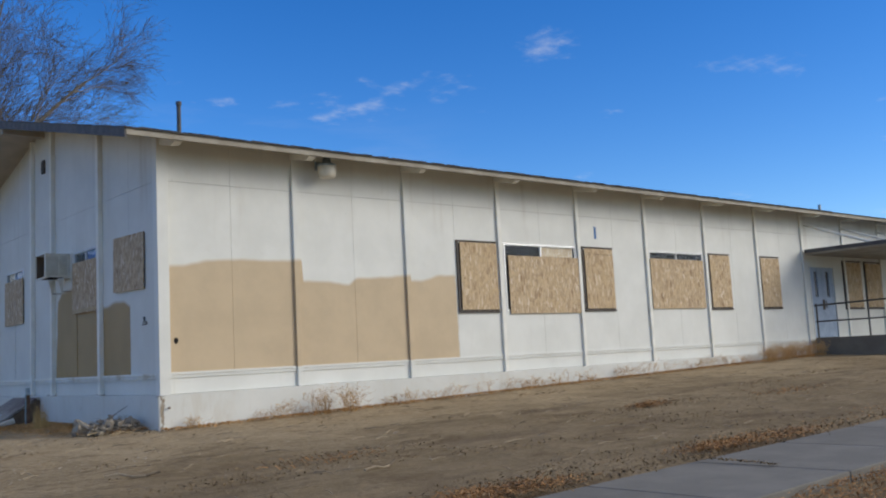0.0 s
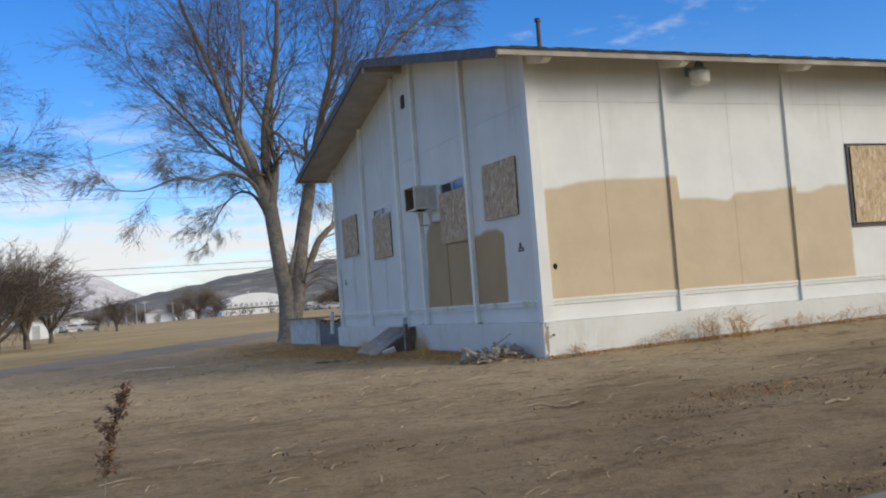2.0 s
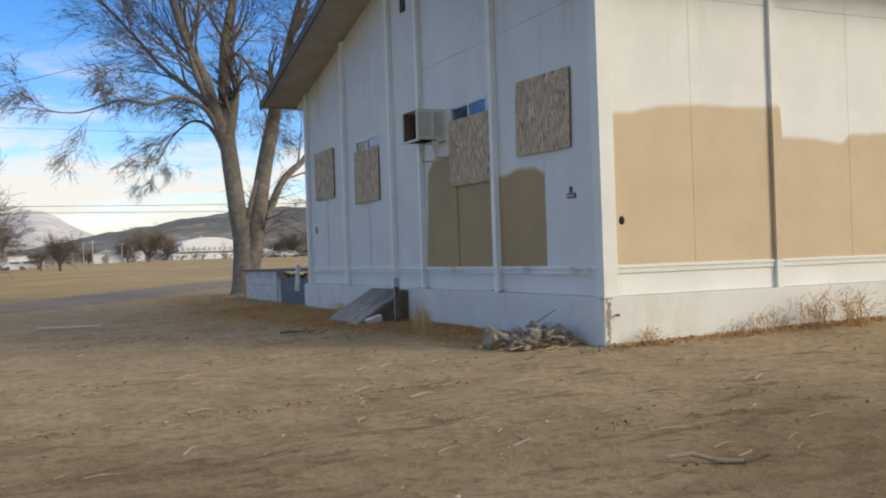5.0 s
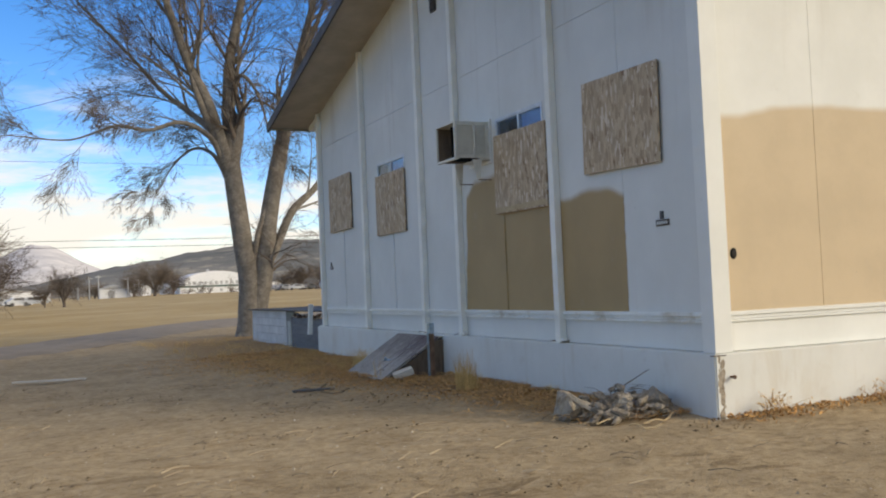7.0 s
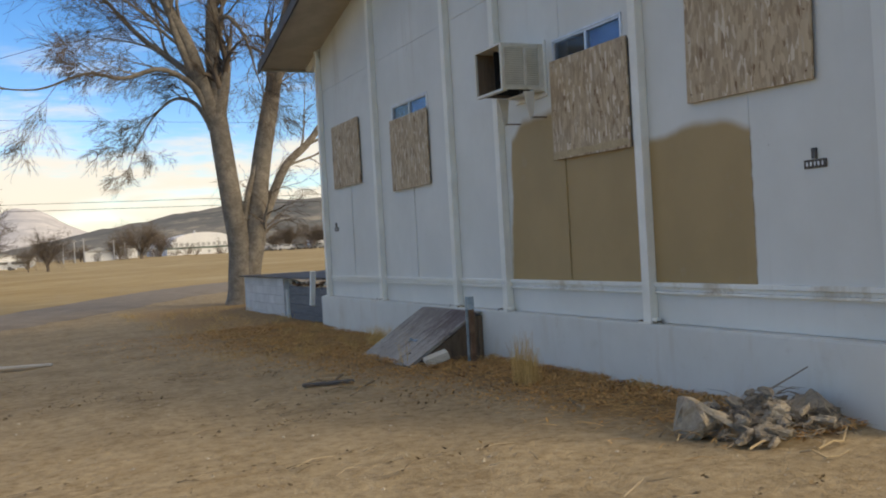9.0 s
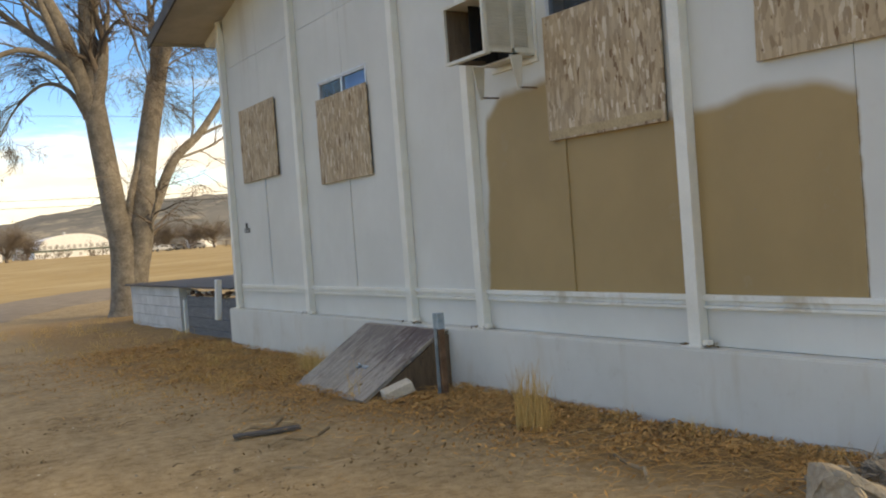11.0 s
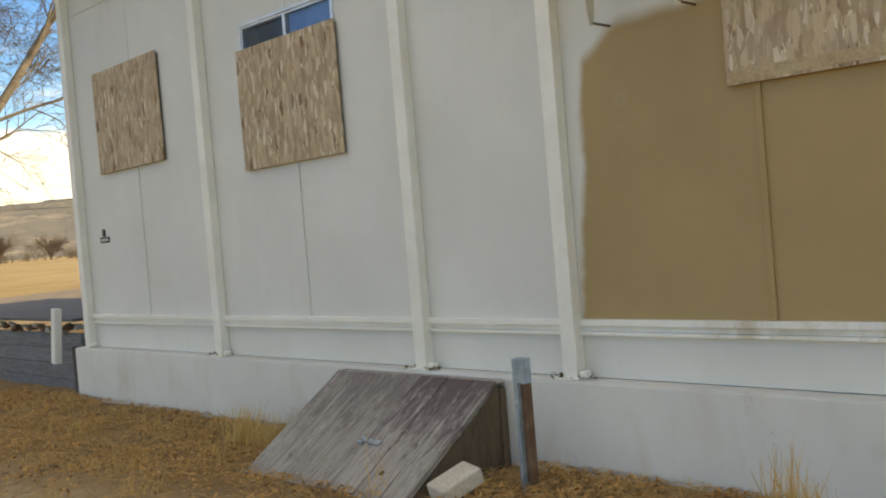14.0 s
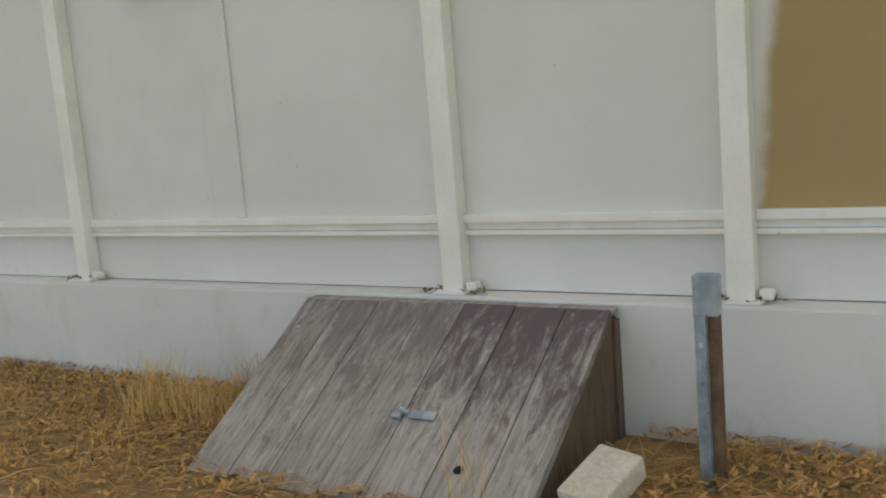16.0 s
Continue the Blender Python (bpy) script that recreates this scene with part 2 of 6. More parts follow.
def weathered_wood(name, a, b, along, red=0.0, lift=0.0):
    """Bare grey boards with grain along one axis and rests of paint."""
    n = Nodes(name, 0.85)
    here = n.xyz()
    own = n.t.nodes.new("ShaderNodeVectorMath")
    own.operation = "MULTIPLY_ADD"
    n.put(n.piece(), own.inputs[0])
    own.inputs[1].default_value = (17.0, 23.0, 31.0)
    n.put(n.co, own.inputs[2])
    n.co = own.outputs[0]
    s = [42, 42, 42]
    s["xyz".index(along)] = 3.2
    grain = n.noise(1.0, 7, 0.75, n.scaled(*s), 0.9)
    c = n.mix(n.ramp(grain, 0.3, 0.7), a, b)
    c = n.mix(n.math("MULTIPLY", n.piece(), 0.35), c, tuple(v * 0.55 for v in a))
    blotch = n.ramp(n.math("ADD", n.noise(1.0, 8, 0.75, n.scaled(*[4.0 if k == along else 12.0 for k in "xyz"]), 0.4), n.math("MULTIPLY", here[0], lift)), 0.43, 0.64)
    if red:
        c = n.mix(n.math("MULTIPLY", blotch, red), c, (0.115, 0.085, 0.083))
    c = n.mix(n.ramp(n.noise(1.0, 6, 0.75, n.scaled(*[10.0 if k == along else 38.0 for k in "xyz"])), 0.54, 0.64, 0, 0.6), c, tuple(v * 0.45 for v in a))
    c = n.mix(n.ramp(n.noise(11, 5, 0.7), 0.6, 0.72, 0, 0.45), c, tuple(min(0.6, v * 1.2) for v in b))
    n.bump(grain, 0.6, 0.006)
    return n.done(c)


SOUTH = wall_paint("south wall paint", south_coat)
# Same white as the south wall, darkened: the gable's shade is in its colour.
WEST_SHADED = wall_paint("west wall paint, shaded copy", west_coat, 0.92)
WHITE = wall_paint("white trim paint", None)
CREAM = plain("cream trim paint", (0.76, 0.745, 0.665), (0.85, 0.835, 0.76), 2.5, 0.6, bump=0.15, speck=0.06)
PLINTH = wall_paint("painted concrete footing", None, 0.9, 0.32)
STAINED = wall_paint("stained moulding paint", None, 1.08, 0.75)
BACKING = plain("grey backing", (0.24, 0.22, 0.19), (0.32, 0.3, 0.26), 3)
SOFFIT = plain("soffit boards", (0.40, 0.355, 0.285), (0.49, 0.44, 0.36), 2.2, 0.75, speck=0.06)
FASCIA = plain("fascia paint", (0.27, 0.235, 0.18), (0.40, 0.36, 0.29), 2.2, 0.65, speck=0.06)
EDGE = plain("dark roof edge", (0.06, 0.06, 0.065), (0.12, 0.115, 0.11), 5, 0.7)
SHINGLE = plain("asphalt shingle", (0.05, 0.05, 0.05), (0.11, 0.105, 0.10), 4, 0.95, bump=0.7, fine=120, per_piece=0.3)
OSB_W = strand_board("strand board", "x", False)
PALEWOOD = plain("pale board edge", (0.42, 0.31, 0.175), (0.52, 0.40, 0.24), 6, 0.8)
OSB_S = strand_board("strand board, south", "y", True)
DARKWOOD = plain("dark frame", (0.07, 0.06, 0.05), (0.12, 0.10, 0.085), 8, 0.75)
ALU = plain("aluminium frame", (0.55, 0.56, 0.57), (0.68, 0.69, 0.70), 9, 0.38, 0.6, bump=0.05, speck=0.06)
BLUE = plain("blue infill", (0.06, 0.22, 0.52), (0.12, 0.34, 0.66), 5, 0.6, speck=0.06)
BLACK = plain("black hole", (0.01, 0.01, 0.01), (0.02, 0.018, 0.016), 20, 0.9)
ROOM_GLOOM = plain("indoor gloom, near-black", (0.035, 0.035, 0.04), (0.06, 0.06, 0.06), 2, 0.9)
STEEL = plain("galvanised steel", (0.22, 0.31, 0.37), (0.42, 0.52, 0.60), 9, 0.36, 0.5, bump=0.08, speck=0.06)
RUST = plain("rusty brown", (0.11, 0.06, 0.035), (0.22, 0.13, 0.08), 9, 0.8)
RAILING = plain("dark railing paint", (0.05, 0.05, 0.05), (0.09, 0.085, 0.08), 9, 0.5, speck=0.06)
CONCRETE = plain("concrete", (0.145, 0.134, 0.115), (0.205, 0.19, 0.163), 2.0, 0.9, bump=0.4, fine=70, per_piece=0.15)
RUBBLE = plain("broken concrete", (0.205, 0.166, 0.12), (0.41, 0.352, 0.27), 7, 0.92, bump=0.8, fine=38, per_piece=0.3, depth=0.02)
PALEBLOCK = plain("pale concrete block", (0.52, 0.47, 0.39), (0.64, 0.59, 0.50), 5, 0.9, bump=0.5, fine=50)
GRAVEL = plain("mixed gravel", (0.24, 0.20, 0.15), (0.50, 0.44, 0.35), 4, 0.9, per_island=0.6)
BLOCKWALL = plain("whitewashed block", (0.55, 0.55, 0.53), (0.68, 0.68, 0.66), 4, 0.85, bump=0.4, per_piece=0.12)
GREYWOOD = weathered_wood("weathered grey boards", (0.25, 0.23, 0.20), (0.50, 0.47, 0.42), "x", 0.62, 0.20)
PAINTEDWOOD = weathered_wood("boards with worn purple-brown paint", (0.24, 0.22, 0.195), (0.47, 0.44, 0.40), "x", 0.95, 0.42)
SIDEWOOD = weathered_wood("brown side boards", (0.13, 0.09, 0.06), (0.24, 0.17, 0.11), "z")
PLANKWALL = weathered_wood("grey plank wall", (0.13, 0.135, 0.14), (0.24, 0.245, 0.25), "y")
BARK = plain("grey-brown bark", (0.15, 0.13, 0.107), (0.29, 0.257, 0.212), 5, 0.95, bump=1.0, fine=24, depth=0.03)
TWIG = plain("brown twigs", (0.10, 0.078, 0.062), (0.19, 0.15, 0.117), 2, 0.9, per_island=0.3)
DRYSTICK = plain("dry sticks", (0.14, 0.10, 0.065), (0.42, 0.34, 0.23), 3, 0.9, per_island=0.55)
LITTER = plain("brown leaf litter", (0.30, 0.155, 0.055), (0.57, 0.325, 0.12), 3, 0.85, per_island=0.6)
LITTER_DIRT = plain("dark leaf bits", (0.12, 0.083, 0.048), (0.25, 0.172, 0.09), 3, 0.9, per_island=0.6)
WEED = plain("golden dry weeds", (0.36, 0.20, 0.075), (0.60, 0.37, 0.15), 3, 0.85, per_island=0.5)
DRIFT = plain("rusty dried grass", (0.23, 0.112, 0.042), (0.46, 0.25, 0.10), 3, 0.88, per_island=0.6)
STRAW = plain("dry straw grass", (0.54, 0.325, 0.105), (0.74, 0.48, 0.19), 3, 0.8, per_island=0.4)
ASPHALT = plain("old asphalt", (0.205, 0.165, 0.12), (0.29, 0.24, 0.18), 1.5, 0.95, bump=0.4)
ACPAINT = plain("cream enamel", (0.60, 0.575, 0.49), (0.70, 0.675, 0.59), 6, 0.45, bump=0.06, speck=0.06)
DOORBLUE = plain("pale blue door paint", (0.27, 0.35, 0.47), (0.35, 0.44, 0.56), 3, 0.55, speck=0.06)
BLUEPAINT = plain("blue sign paint", (0.03, 0.13, 0.33), (0.05, 0.17, 0.40), 9, 0.6, speck=0.06)
LAMPSHADE = plain("clouded lamp plastic", (0.62, 0.58, 0.48), (0.72, 0.68, 0.58), 9, 0.35, bump=0.05, speck=0.06)
WIRE = plain("black wire", (0.02, 0.02, 0.02), (0.03, 0.03, 0.03), 3)


def glass():
    n = Nodes("window glass", 0.04, 0.0, 0.2)
    n.bsdf.inputs["Transmission Weight"].default_value = 0.97
    n.bsdf.inputs["IOR"].default_value = 1.2
    return n.done(n.mix(n.ramp(n.noise(4), 0.4, 0.7), (0.80, 0.86, 0.92), (0.70, 0.78, 0.86)), n.ramp(n.noise(7), 0.4, 0.8, 0.03, 0.14))


GLASS = glass()


def earth():
    """Bare trampled dirt near the house, dry grass on the field beyond the road."""
    n = Nodes("earth", 0.97, 0, 0.15)
    x, y, z = n.xyz()
    broad, mid, fine, grit = n.noise(0.22, 6, 0.6), n.noise(1.5, 6, 0.65), n.noise(11, 6, 0.65), n.noise(75, 4, 0.6)
    c = n.mix(n.ramp(mid, 0.3, 0.7), (0.180, 0.130, 0.070), (0.265, 0.200, 0.118))
    c = n.mix(n.ramp(broad, 0.4, 0.7, 0, 0.55), c, (0.300, 0.232, 0.142))
    c = n.mix(n.ramp(fine, 0.48, 0.68, 0, 0.70), c, (0.135, 0.092, 0.052))
    c = n.mix(n.ramp(grit, 0.60, 0.72, 0, 0.7), c, (0.42, 0.37, 0.29))
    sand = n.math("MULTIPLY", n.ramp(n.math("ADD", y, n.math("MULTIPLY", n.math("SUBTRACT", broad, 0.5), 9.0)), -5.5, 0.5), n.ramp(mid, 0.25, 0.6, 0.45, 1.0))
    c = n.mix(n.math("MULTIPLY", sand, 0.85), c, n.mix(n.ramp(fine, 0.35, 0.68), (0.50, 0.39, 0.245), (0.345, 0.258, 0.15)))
    damp = n.math("MULTIPLY", n.ramp(n.noise(0.55, 5, 0.7, n.scaled(0.45, 1.3, 1)), 0.52, 0.66), n.ramp(y, -4.0, -1.0, 0.8, 0.12))
    c = n.mix(damp, c, (0.14, 0.098, 0.06))
    smear = n.ramp(n.noise(2.4, 9, 0.74, n.scaled(0.42, 1.0, 1), 0.6), 0.53, 0.66)
    c = n.mix(n.math("MULTIPLY", smear, n.math("MULTIPLY", n.ramp(y, -3.0, 1.0, 0.75, 0.42), n.ramp(y, 1.5, 4.0, 1.0, 0.4))), c, (0.115, 0.076, 0.040))
    rusty = n.ramp(n.noise(1.9, 8, 0.75, n.scaled(0.6, 1.0, 1), 0.5), 0.54, 0.68)
    c = n.mix(n.math("MULTIPLY", rusty, n.math("MULTIPLY", n.ramp(y, -4.0, 1.0, 0.2, 0.5), n.ramp(y, 1.5, 4.0, 1.0, 0.5))), c, (0.255, 0.165, 0.075))
    pale = n.ramp(n.noise(3.1, 8, 0.72, n.scaled(0.5, 1.0, 1)), 0.58, 0.72)
    c = n.mix(n.math("MULTIPLY", pale, 0.4), c, (0.42, 0.335, 0.22))
    rim = n.math("ADD", n.math("MULTIPLY", n.math("SUBTRACT", mid, 0.5), 1.6), n.math("MULTIPLY", n.math("SUBTRACT", fine, 0.5), 0.9))
    strip = n.math("MULTIPLY", n.ramp(n.math("ADD", x, rim), n.ramp(y, 1, 11, -1.15, -2.6), n.ramp(y, 1, 11, -0.55, -1.6)), n.ramp(n.math("ADD", y, rim), 0.3, 1.4))
    strip = n.math("MULTIPLY", strip, n.ramp(n.math("ADD", y, rim), 19, 23, 1, 0))
    strip = n.math("MULTIPLY", strip, n.ramp(x, 3, 6, 1, 0))
    c = n.mix(n.math("MULTIPLY", strip, 0.8), c, n.mix(n.ramp(fine, 0.35, 0.65), (0.19, 0.115, 0.05), (0.36, 0.235, 0.11)))
    speck = n.noise(42, 5, 0.7)
    c = n.mix(n.ramp(speck, 0.56, 0.68, 0, 0.55), c, (0.12, 0.083, 0.048))
    c = n.mix(n.ramp(speck, 0.32, 0.44, 0.45, 0), c, (0.43, 0.35, 0.24))
    edge = n.math("MINIMUM", 38.0, n.math("ADD", 33.4, n.math("MULTIPLY", x, 1.55)))
    field = n.ramp(n.math("ADD", n.math("SUBTRACT", y, edge), n.math("MULTIPLY", rim, 0.8)), 0.2, 1.4)
    hay = n.mix(n.ramp(n.noise(0.06, 6, 0.7), 0.35, 0.7), (0.38, 0.275, 0.13), (0.49, 0.385, 0.22))
    hay = n.mix(n.ramp(n.noise(1.1, 6, 0.7, n.scaled(0.25, 0.5, 1)), 0.45, 0.7, 0, 0.6), hay, (0.29, 0.20, 0.09))
    c = n.mix(field, c, hay)
    first = n.bump(mid, 0.5, 0.05)
    n.bump(n.math("ADD", fine, n.math("MULTIPLY", grit, 0.35)), 0.8, 0.03, first)
    return n.done(c)


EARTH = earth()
CLOD = plain("earth clods", (0.12, 0.085, 0.05), (0.22, 0.165, 0.10), 4, 0.95, per_island=0.4)


def hillside(name, low, high, snow):
    n = Nodes(name, 1.0, 0, 0.0)
    c = n.mix(n.ramp(n.noise(0.006, 8, 0.7), 0.38, 0.62), low, high)
    c = n.mix(n.ramp(n.noise(0.02, 7, 0.75, n.scaled(1, 1, 2.4)), 0.5, 0.64, 0, 0.75), c, snow)
    return n.done(c)


# Snow and the haze of distance are both put into the far hill's colour.
HILL_FAR = hillside("far hill, haze in its colour", (0.54, 0.52, 0.52), (0.66, 0.63, 0.61), (0.80, 0.76, 0.73))
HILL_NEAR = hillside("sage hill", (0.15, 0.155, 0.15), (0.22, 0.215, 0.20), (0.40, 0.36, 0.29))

# ---- building helpers ----


def ground_z(x, y):
    """Height of the ground: it falls gently towards the walk and to the west."""
    rise = 0.008 * (max(45, min(400, y)) - 45)
    return -0.05 + 0.02 * max(-12, min(25, x)) + 0.03 * max(-20, min(0, y)) + rise


def box(bm, x0, y0, z0, x1, y1, z1, bevel=0.0):
    m = Matrix.Translation(((x0 + x1) / 2, (y0 + y1) / 2, (z0 + z1) / 2)) @ Matrix.Diagonal((abs(x1 - x0), abs(y1 - y0), abs(z1 - z0), 1))
    out = bmesh.ops.create_cube(bm, size=1, matrix=m)
    if bevel:
        edges = list({e for v in out["verts"] for e in v.link_edges})
        bmesh.ops.bevel(bm, geom=edges, offset=bevel, segments=2, affect="EDGES", profile=0.6)
    return bm


def boxed(*args):
    return box(bmesh.new(), *args)


def prism(bm, loop, axis, a, b):
    """A solid: the loop of two coordinates, drawn out along axis from a to b."""
    def at(p, v):
        return {"x": (v, p[0], p[1]), "y": (p[0], v, p[1]), "z": (p[0], p[1], v)}[axis]
    one, two = [bm.verts.new(at(p, a)) for p in loop], [bm.verts.new(at(p, b)) for p in loop]
    bm.faces.new(one), bm.faces.new(two[::-1])
    for k in range(len(loop)):
        bm.faces.new((one[k - 1], two[k - 1], two[k], one[k]))
    bmesh.ops.recalc_face_normals(bm, faces=bm.faces[:])
    return bm


def rod(bm, a, b, r0, r1=None, sides=10):
    a, b = Vector(a), Vector(b)
    m = Matrix.Translation((a + b) / 2) @ (b - a).to_track_quat("Z", "Y").to_matrix().to_4x4()
    bmesh.ops.create_cone(bm, cap_ends=True, segments=sides, radius1=r0, radius2=r0 if r1 is None else r1, depth=(b - a).length, matrix=m)
    return bm


def part(name, bm, material, parent=None, label=""):
    """Links a bmesh as one mesh object, under a thing or part if given."""
    me = bpy.data.meshes.new(name)
    bm.to_mesh(me)
    bm.free()
    me.materials.append(material)
    ob = new(name, me)
    if parent:
        ob.parent = parent
        ob.matrix_parent_inverse = parent.matrix_basis.inverted()
    if label:
        tagged(ob, label)
    return ob


def raw(name, verts, faces, material, parent=None, smooth=False):
    me = bpy.data.meshes.new(name)
    me.from_pydata(verts, [], faces)
    me.materials.append(material)
    if smooth:
        me.polygons.foreach_set("use_smooth", [True] * len(me.polygons))
    ob = new(name, me)
    if parent:
        ob.parent = parent
        ob.matrix_parent_inverse = parent.matrix_basis.inverted()
    return ob


def base(name, x, y, z):
    ob = new(name)
    ob.location = (x, y, z)
    ob.matrix_basis = Matrix.Translation((x, y, z))
    return ob


def rects(u0, u1, z0, z1, holes):
    """The rectangle less the holes, as rectangles."""
    us = sorted({u0, u1, *[max(u0, min(u1, v)) for h in holes for v in h[:2]]})
    zs = sorted({z0, z1, *[max(z0, min(z1, v)) for h in holes for v in h[2:]]})
    for a, b in zip(us, us[1:]):
        for c, d in zip(zs, zs[1:]):
            if not any(h[0] <= (a + b) / 2 <= h[1] and h[2] <= (c + d) / 2 <= h[3] for h in holes):
                yield a, b, c, d


# ---- ground ----


def ground_sheet():
    rim = [-4000, -2000, -900, -400, -200, -100, -60, -40, -28]
    xs = rim + [-20 + 0.16 * k for k in range(int(48 / 0.16) + 1)] + [32, 40, 60, 100, 200, 400, 900, 2000, 4000]
    ys = rim + [-20 + 0.16 * k for k in range(int(46 / 0.16) + 1)] + [30, 36, 44, 60, 100, 200, 400, 900, 2000, 4000]
    verts = []
    for y in ys:
        for x in xs:
            z = ground_z(x, y)
            if -20 < x < 28 and -20 < y < 26:
                z += 0.035 * noise.noise((x * 0.7, y * 0.7, 3)) + 0.016 * noise.noise((x * 2.6, y * 2.6, 7)) + 0.012 * abs(noise.noise((x * 5, y * 5, 1)))
                if y < -0.1 or x < -0.1:
                    z -= 0.010
            if -10.4 < y < -8.2:
                z -= 0.03
            verts.append((x, y, z))
    w = len(xs)
    faces = [(j * w + i, j * w + i + 1, (j + 1) * w + i + 1, (j + 1) * w + i) for j in range(len(ys) - 1) for i in range(w - 1)]
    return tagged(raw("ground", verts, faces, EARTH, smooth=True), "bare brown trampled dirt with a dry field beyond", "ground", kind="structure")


ground_sheet()


def side_walk():
    top = base("pavement", 0, -9.3, -0.3)
    tagged(top, "grey concrete walk of jointed slabs beside the dirt", "pavement", kind="structure")
    x = -3.2
    while x < 26:
        bm = bmesh.new()
        box(bm, x + 0.008, -10.05, -0.16, x + 1.512, -8.55, 0.0, 0.012)
        for v in bm.verts:
            v.co.z += ground_z(v.co.x, -9.3) + 0.035
        part("slab", bm, CONCRETE, top)
        x += 1.52


side_walk()

# ---- the building: walls, footing, roof ----
BAY = 2.44
LENGTH, WIDTH, EAVE, RIDGE = 14 * BAY, 10.98, 4.51, 5.83
MID = WIDTH / 2
WEST_POSTS = [0.0, 2.44, 4.88, 6.10, 8.54, 10.98]
# openings: (start, end, sill, head)
WEST_HOLES = [(0.66, 1.72, 2.20, 3.05), (2.66, 3.78, 2.02, 3.10), (6.76, 7.94, 2.02, 3.12), (9.32, 10.36, 2.24, 3.10), (4.02, 4.50, 2.68, 3.08)]
SOUTH_HOLES = [(6.15, 7.22, 1.70, 3.10), (7.44, 9.66, 1.68, 3.10), (9.88, 10.92, 1.70, 3.10), (12.30, 14.50, 1.70, 3.10), (14.74, 15.70, 1.70, 3.10), (17.16, 18.16, 1.70, 3.10), (19.82, 21.30, 0.80, 2.92), (21.86, 23.00, 1.66, 3.10), (23.26, 24.36, 1.66, 3.10)]


def roof_under(y):
    return EAVE + (RIDGE - EAVE) * (1 - abs(y - MID) / MID)


def walls():
    bm = bmesh.new()
    for a, b, c, d in rects(0.026, LENGTH, 0.0, EAVE, SOUTH_HOLES):
        box(bm, a, 0.024, c, b, 0.18, d)
    south = tagged(part("wall_south", bm, BACKING), "long white panelled wall with a beige overpainted stretch", "wall", kind="structure")
    bm = bmesh.new()
    for a, b, c, d in rects(0.18, WIDTH, 0.0, EAVE, WEST_HOLES):
        box(bm, 0.024, a, c, 0.18, b, d)
    prism(bm, [(0.18, EAVE), (WIDTH, EAVE), (MID, RIDGE)], "x", 0.024, 0.18)
    west = tagged(part("wall_west", bm, BACKING), "white panelled gable wall with olive-brown overpainted patches", "wall", kind="structure")
    north = tagged(part("wall_north", boxed(0.0, WIDTH + 0.001, 0.0, LENGTH, WIDTH + 0.16, EAVE), WHITE), "plain white back wall of the long building", "wall", kind="structure")
    bm = boxed(LENGTH, 0.0, 0.0, LENGTH + 0.16, WIDTH + 0.16, EAVE)
    prism(bm, [(0.0, EAVE), (WIDTH, EAVE), (MID, RIDGE)], "x", LENGTH, LENGTH + 0.16)
    tagged(part("wall_east", bm, WHITE), "plain white end wall of the long building", "wall", kind="structure")
    # Unseen inner surfaces, added; the gloom indoors is put into their colour.
    tagged(part("floor", boxed(0.2, 0.2, 0.38, LENGTH - 0.1, WIDTH - 0.1, 0.46), ROOM_GLOOM), "unseen floor, near-black for the gloom indoors", "floor", kind="structure")
    tagged(part("ceiling", boxed(0.2, 0.2, EAVE - 0.06, LENGTH - 0.1, WIDTH - 0.1, EAVE - 0.02), ROOM_GLOOM), "unseen ceiling, near-black for the gloom indoors", "ceiling", kind="structure")
    tagged(part("wall_inner", boxed(0.3, 3.8 + 1.2, 0.46, LENGTH - 0.1, 5.1, EAVE - 0.06), ROOM_GLOOM), "unseen added partition, near-black for the gloom indoors", "wall", kind="structure")
    gap = 0.005
    # south panels: two a bay, with a seam near the top
    for k in range(14):
        for h in (0, 1):
            u0, u1 = k * BAY + h * BAY / 2, k * BAY + (h + 1) * BAY / 2
            for z0, z1 in ((0.795, 3.80), (3.80, EAVE + 0.1), (0.467, 0.725)):
                if z0 < 0.5 and h == 0:
                    part("panel", boxed(u0 + gap / 2, 0.0, z0, u0 + BAY - gap / 2, 0.024, z1), SOUTH, south)
                if z0 < 0.5:
                    continue
                bm = bmesh.new()
                for a, b, c, d in rects(u0 + gap / 2, u1 - gap / 2, z0 + gap / 2, z1 - gap / 2, SOUTH_HOLES):
                    box(bm, a, 0.0, c, b, 0.024, d)
                if len(bm.verts):
                    part("panel", bm, SOUTH, south)
    edges = [0.0, 1.22, 2.44, 3.66, 4.88, 6.10, 7.32, 8.54, 9.76, 10.98]
    for u0, u1 in zip(edges, edges[1:]):
        for z0, z1 in ((0.793, 3.82),):
            bm = bmesh.new()
            for a, b, c, d in rects(u0 + gap / 2, u1 - gap / 2, z0 + gap / 2, z1 - gap / 2, WEST_HOLES):
                box(bm, 0.0, a, c, 0.024, b, d)
            part("panel", bm, WEST_SHADED, west)
        loop = [(u0 + gap / 2, 3.82 + gap / 2), (u1 - gap / 2, 3.82 + gap / 2), (u1 - gap / 2, roof_under(u1) + 0.04)]
        if u0 < MID < u1:
            loop.append((MID, RIDGE + 0.02))
        loop.append((u0 + gap / 2, roof_under(u0) + 0.04))
        part("panel", prism(bmesh.new(), loop, "x", 0.0, 0.024), WEST_SHADED, west)
    for u0, u1 in zip(WEST_POSTS, WEST_POSTS[1:]):
        part("panel", boxed(0.0, u0 + gap / 2, 0.467, 0.024, u1 - gap / 2, 0.722), WEST_SHADED, west)
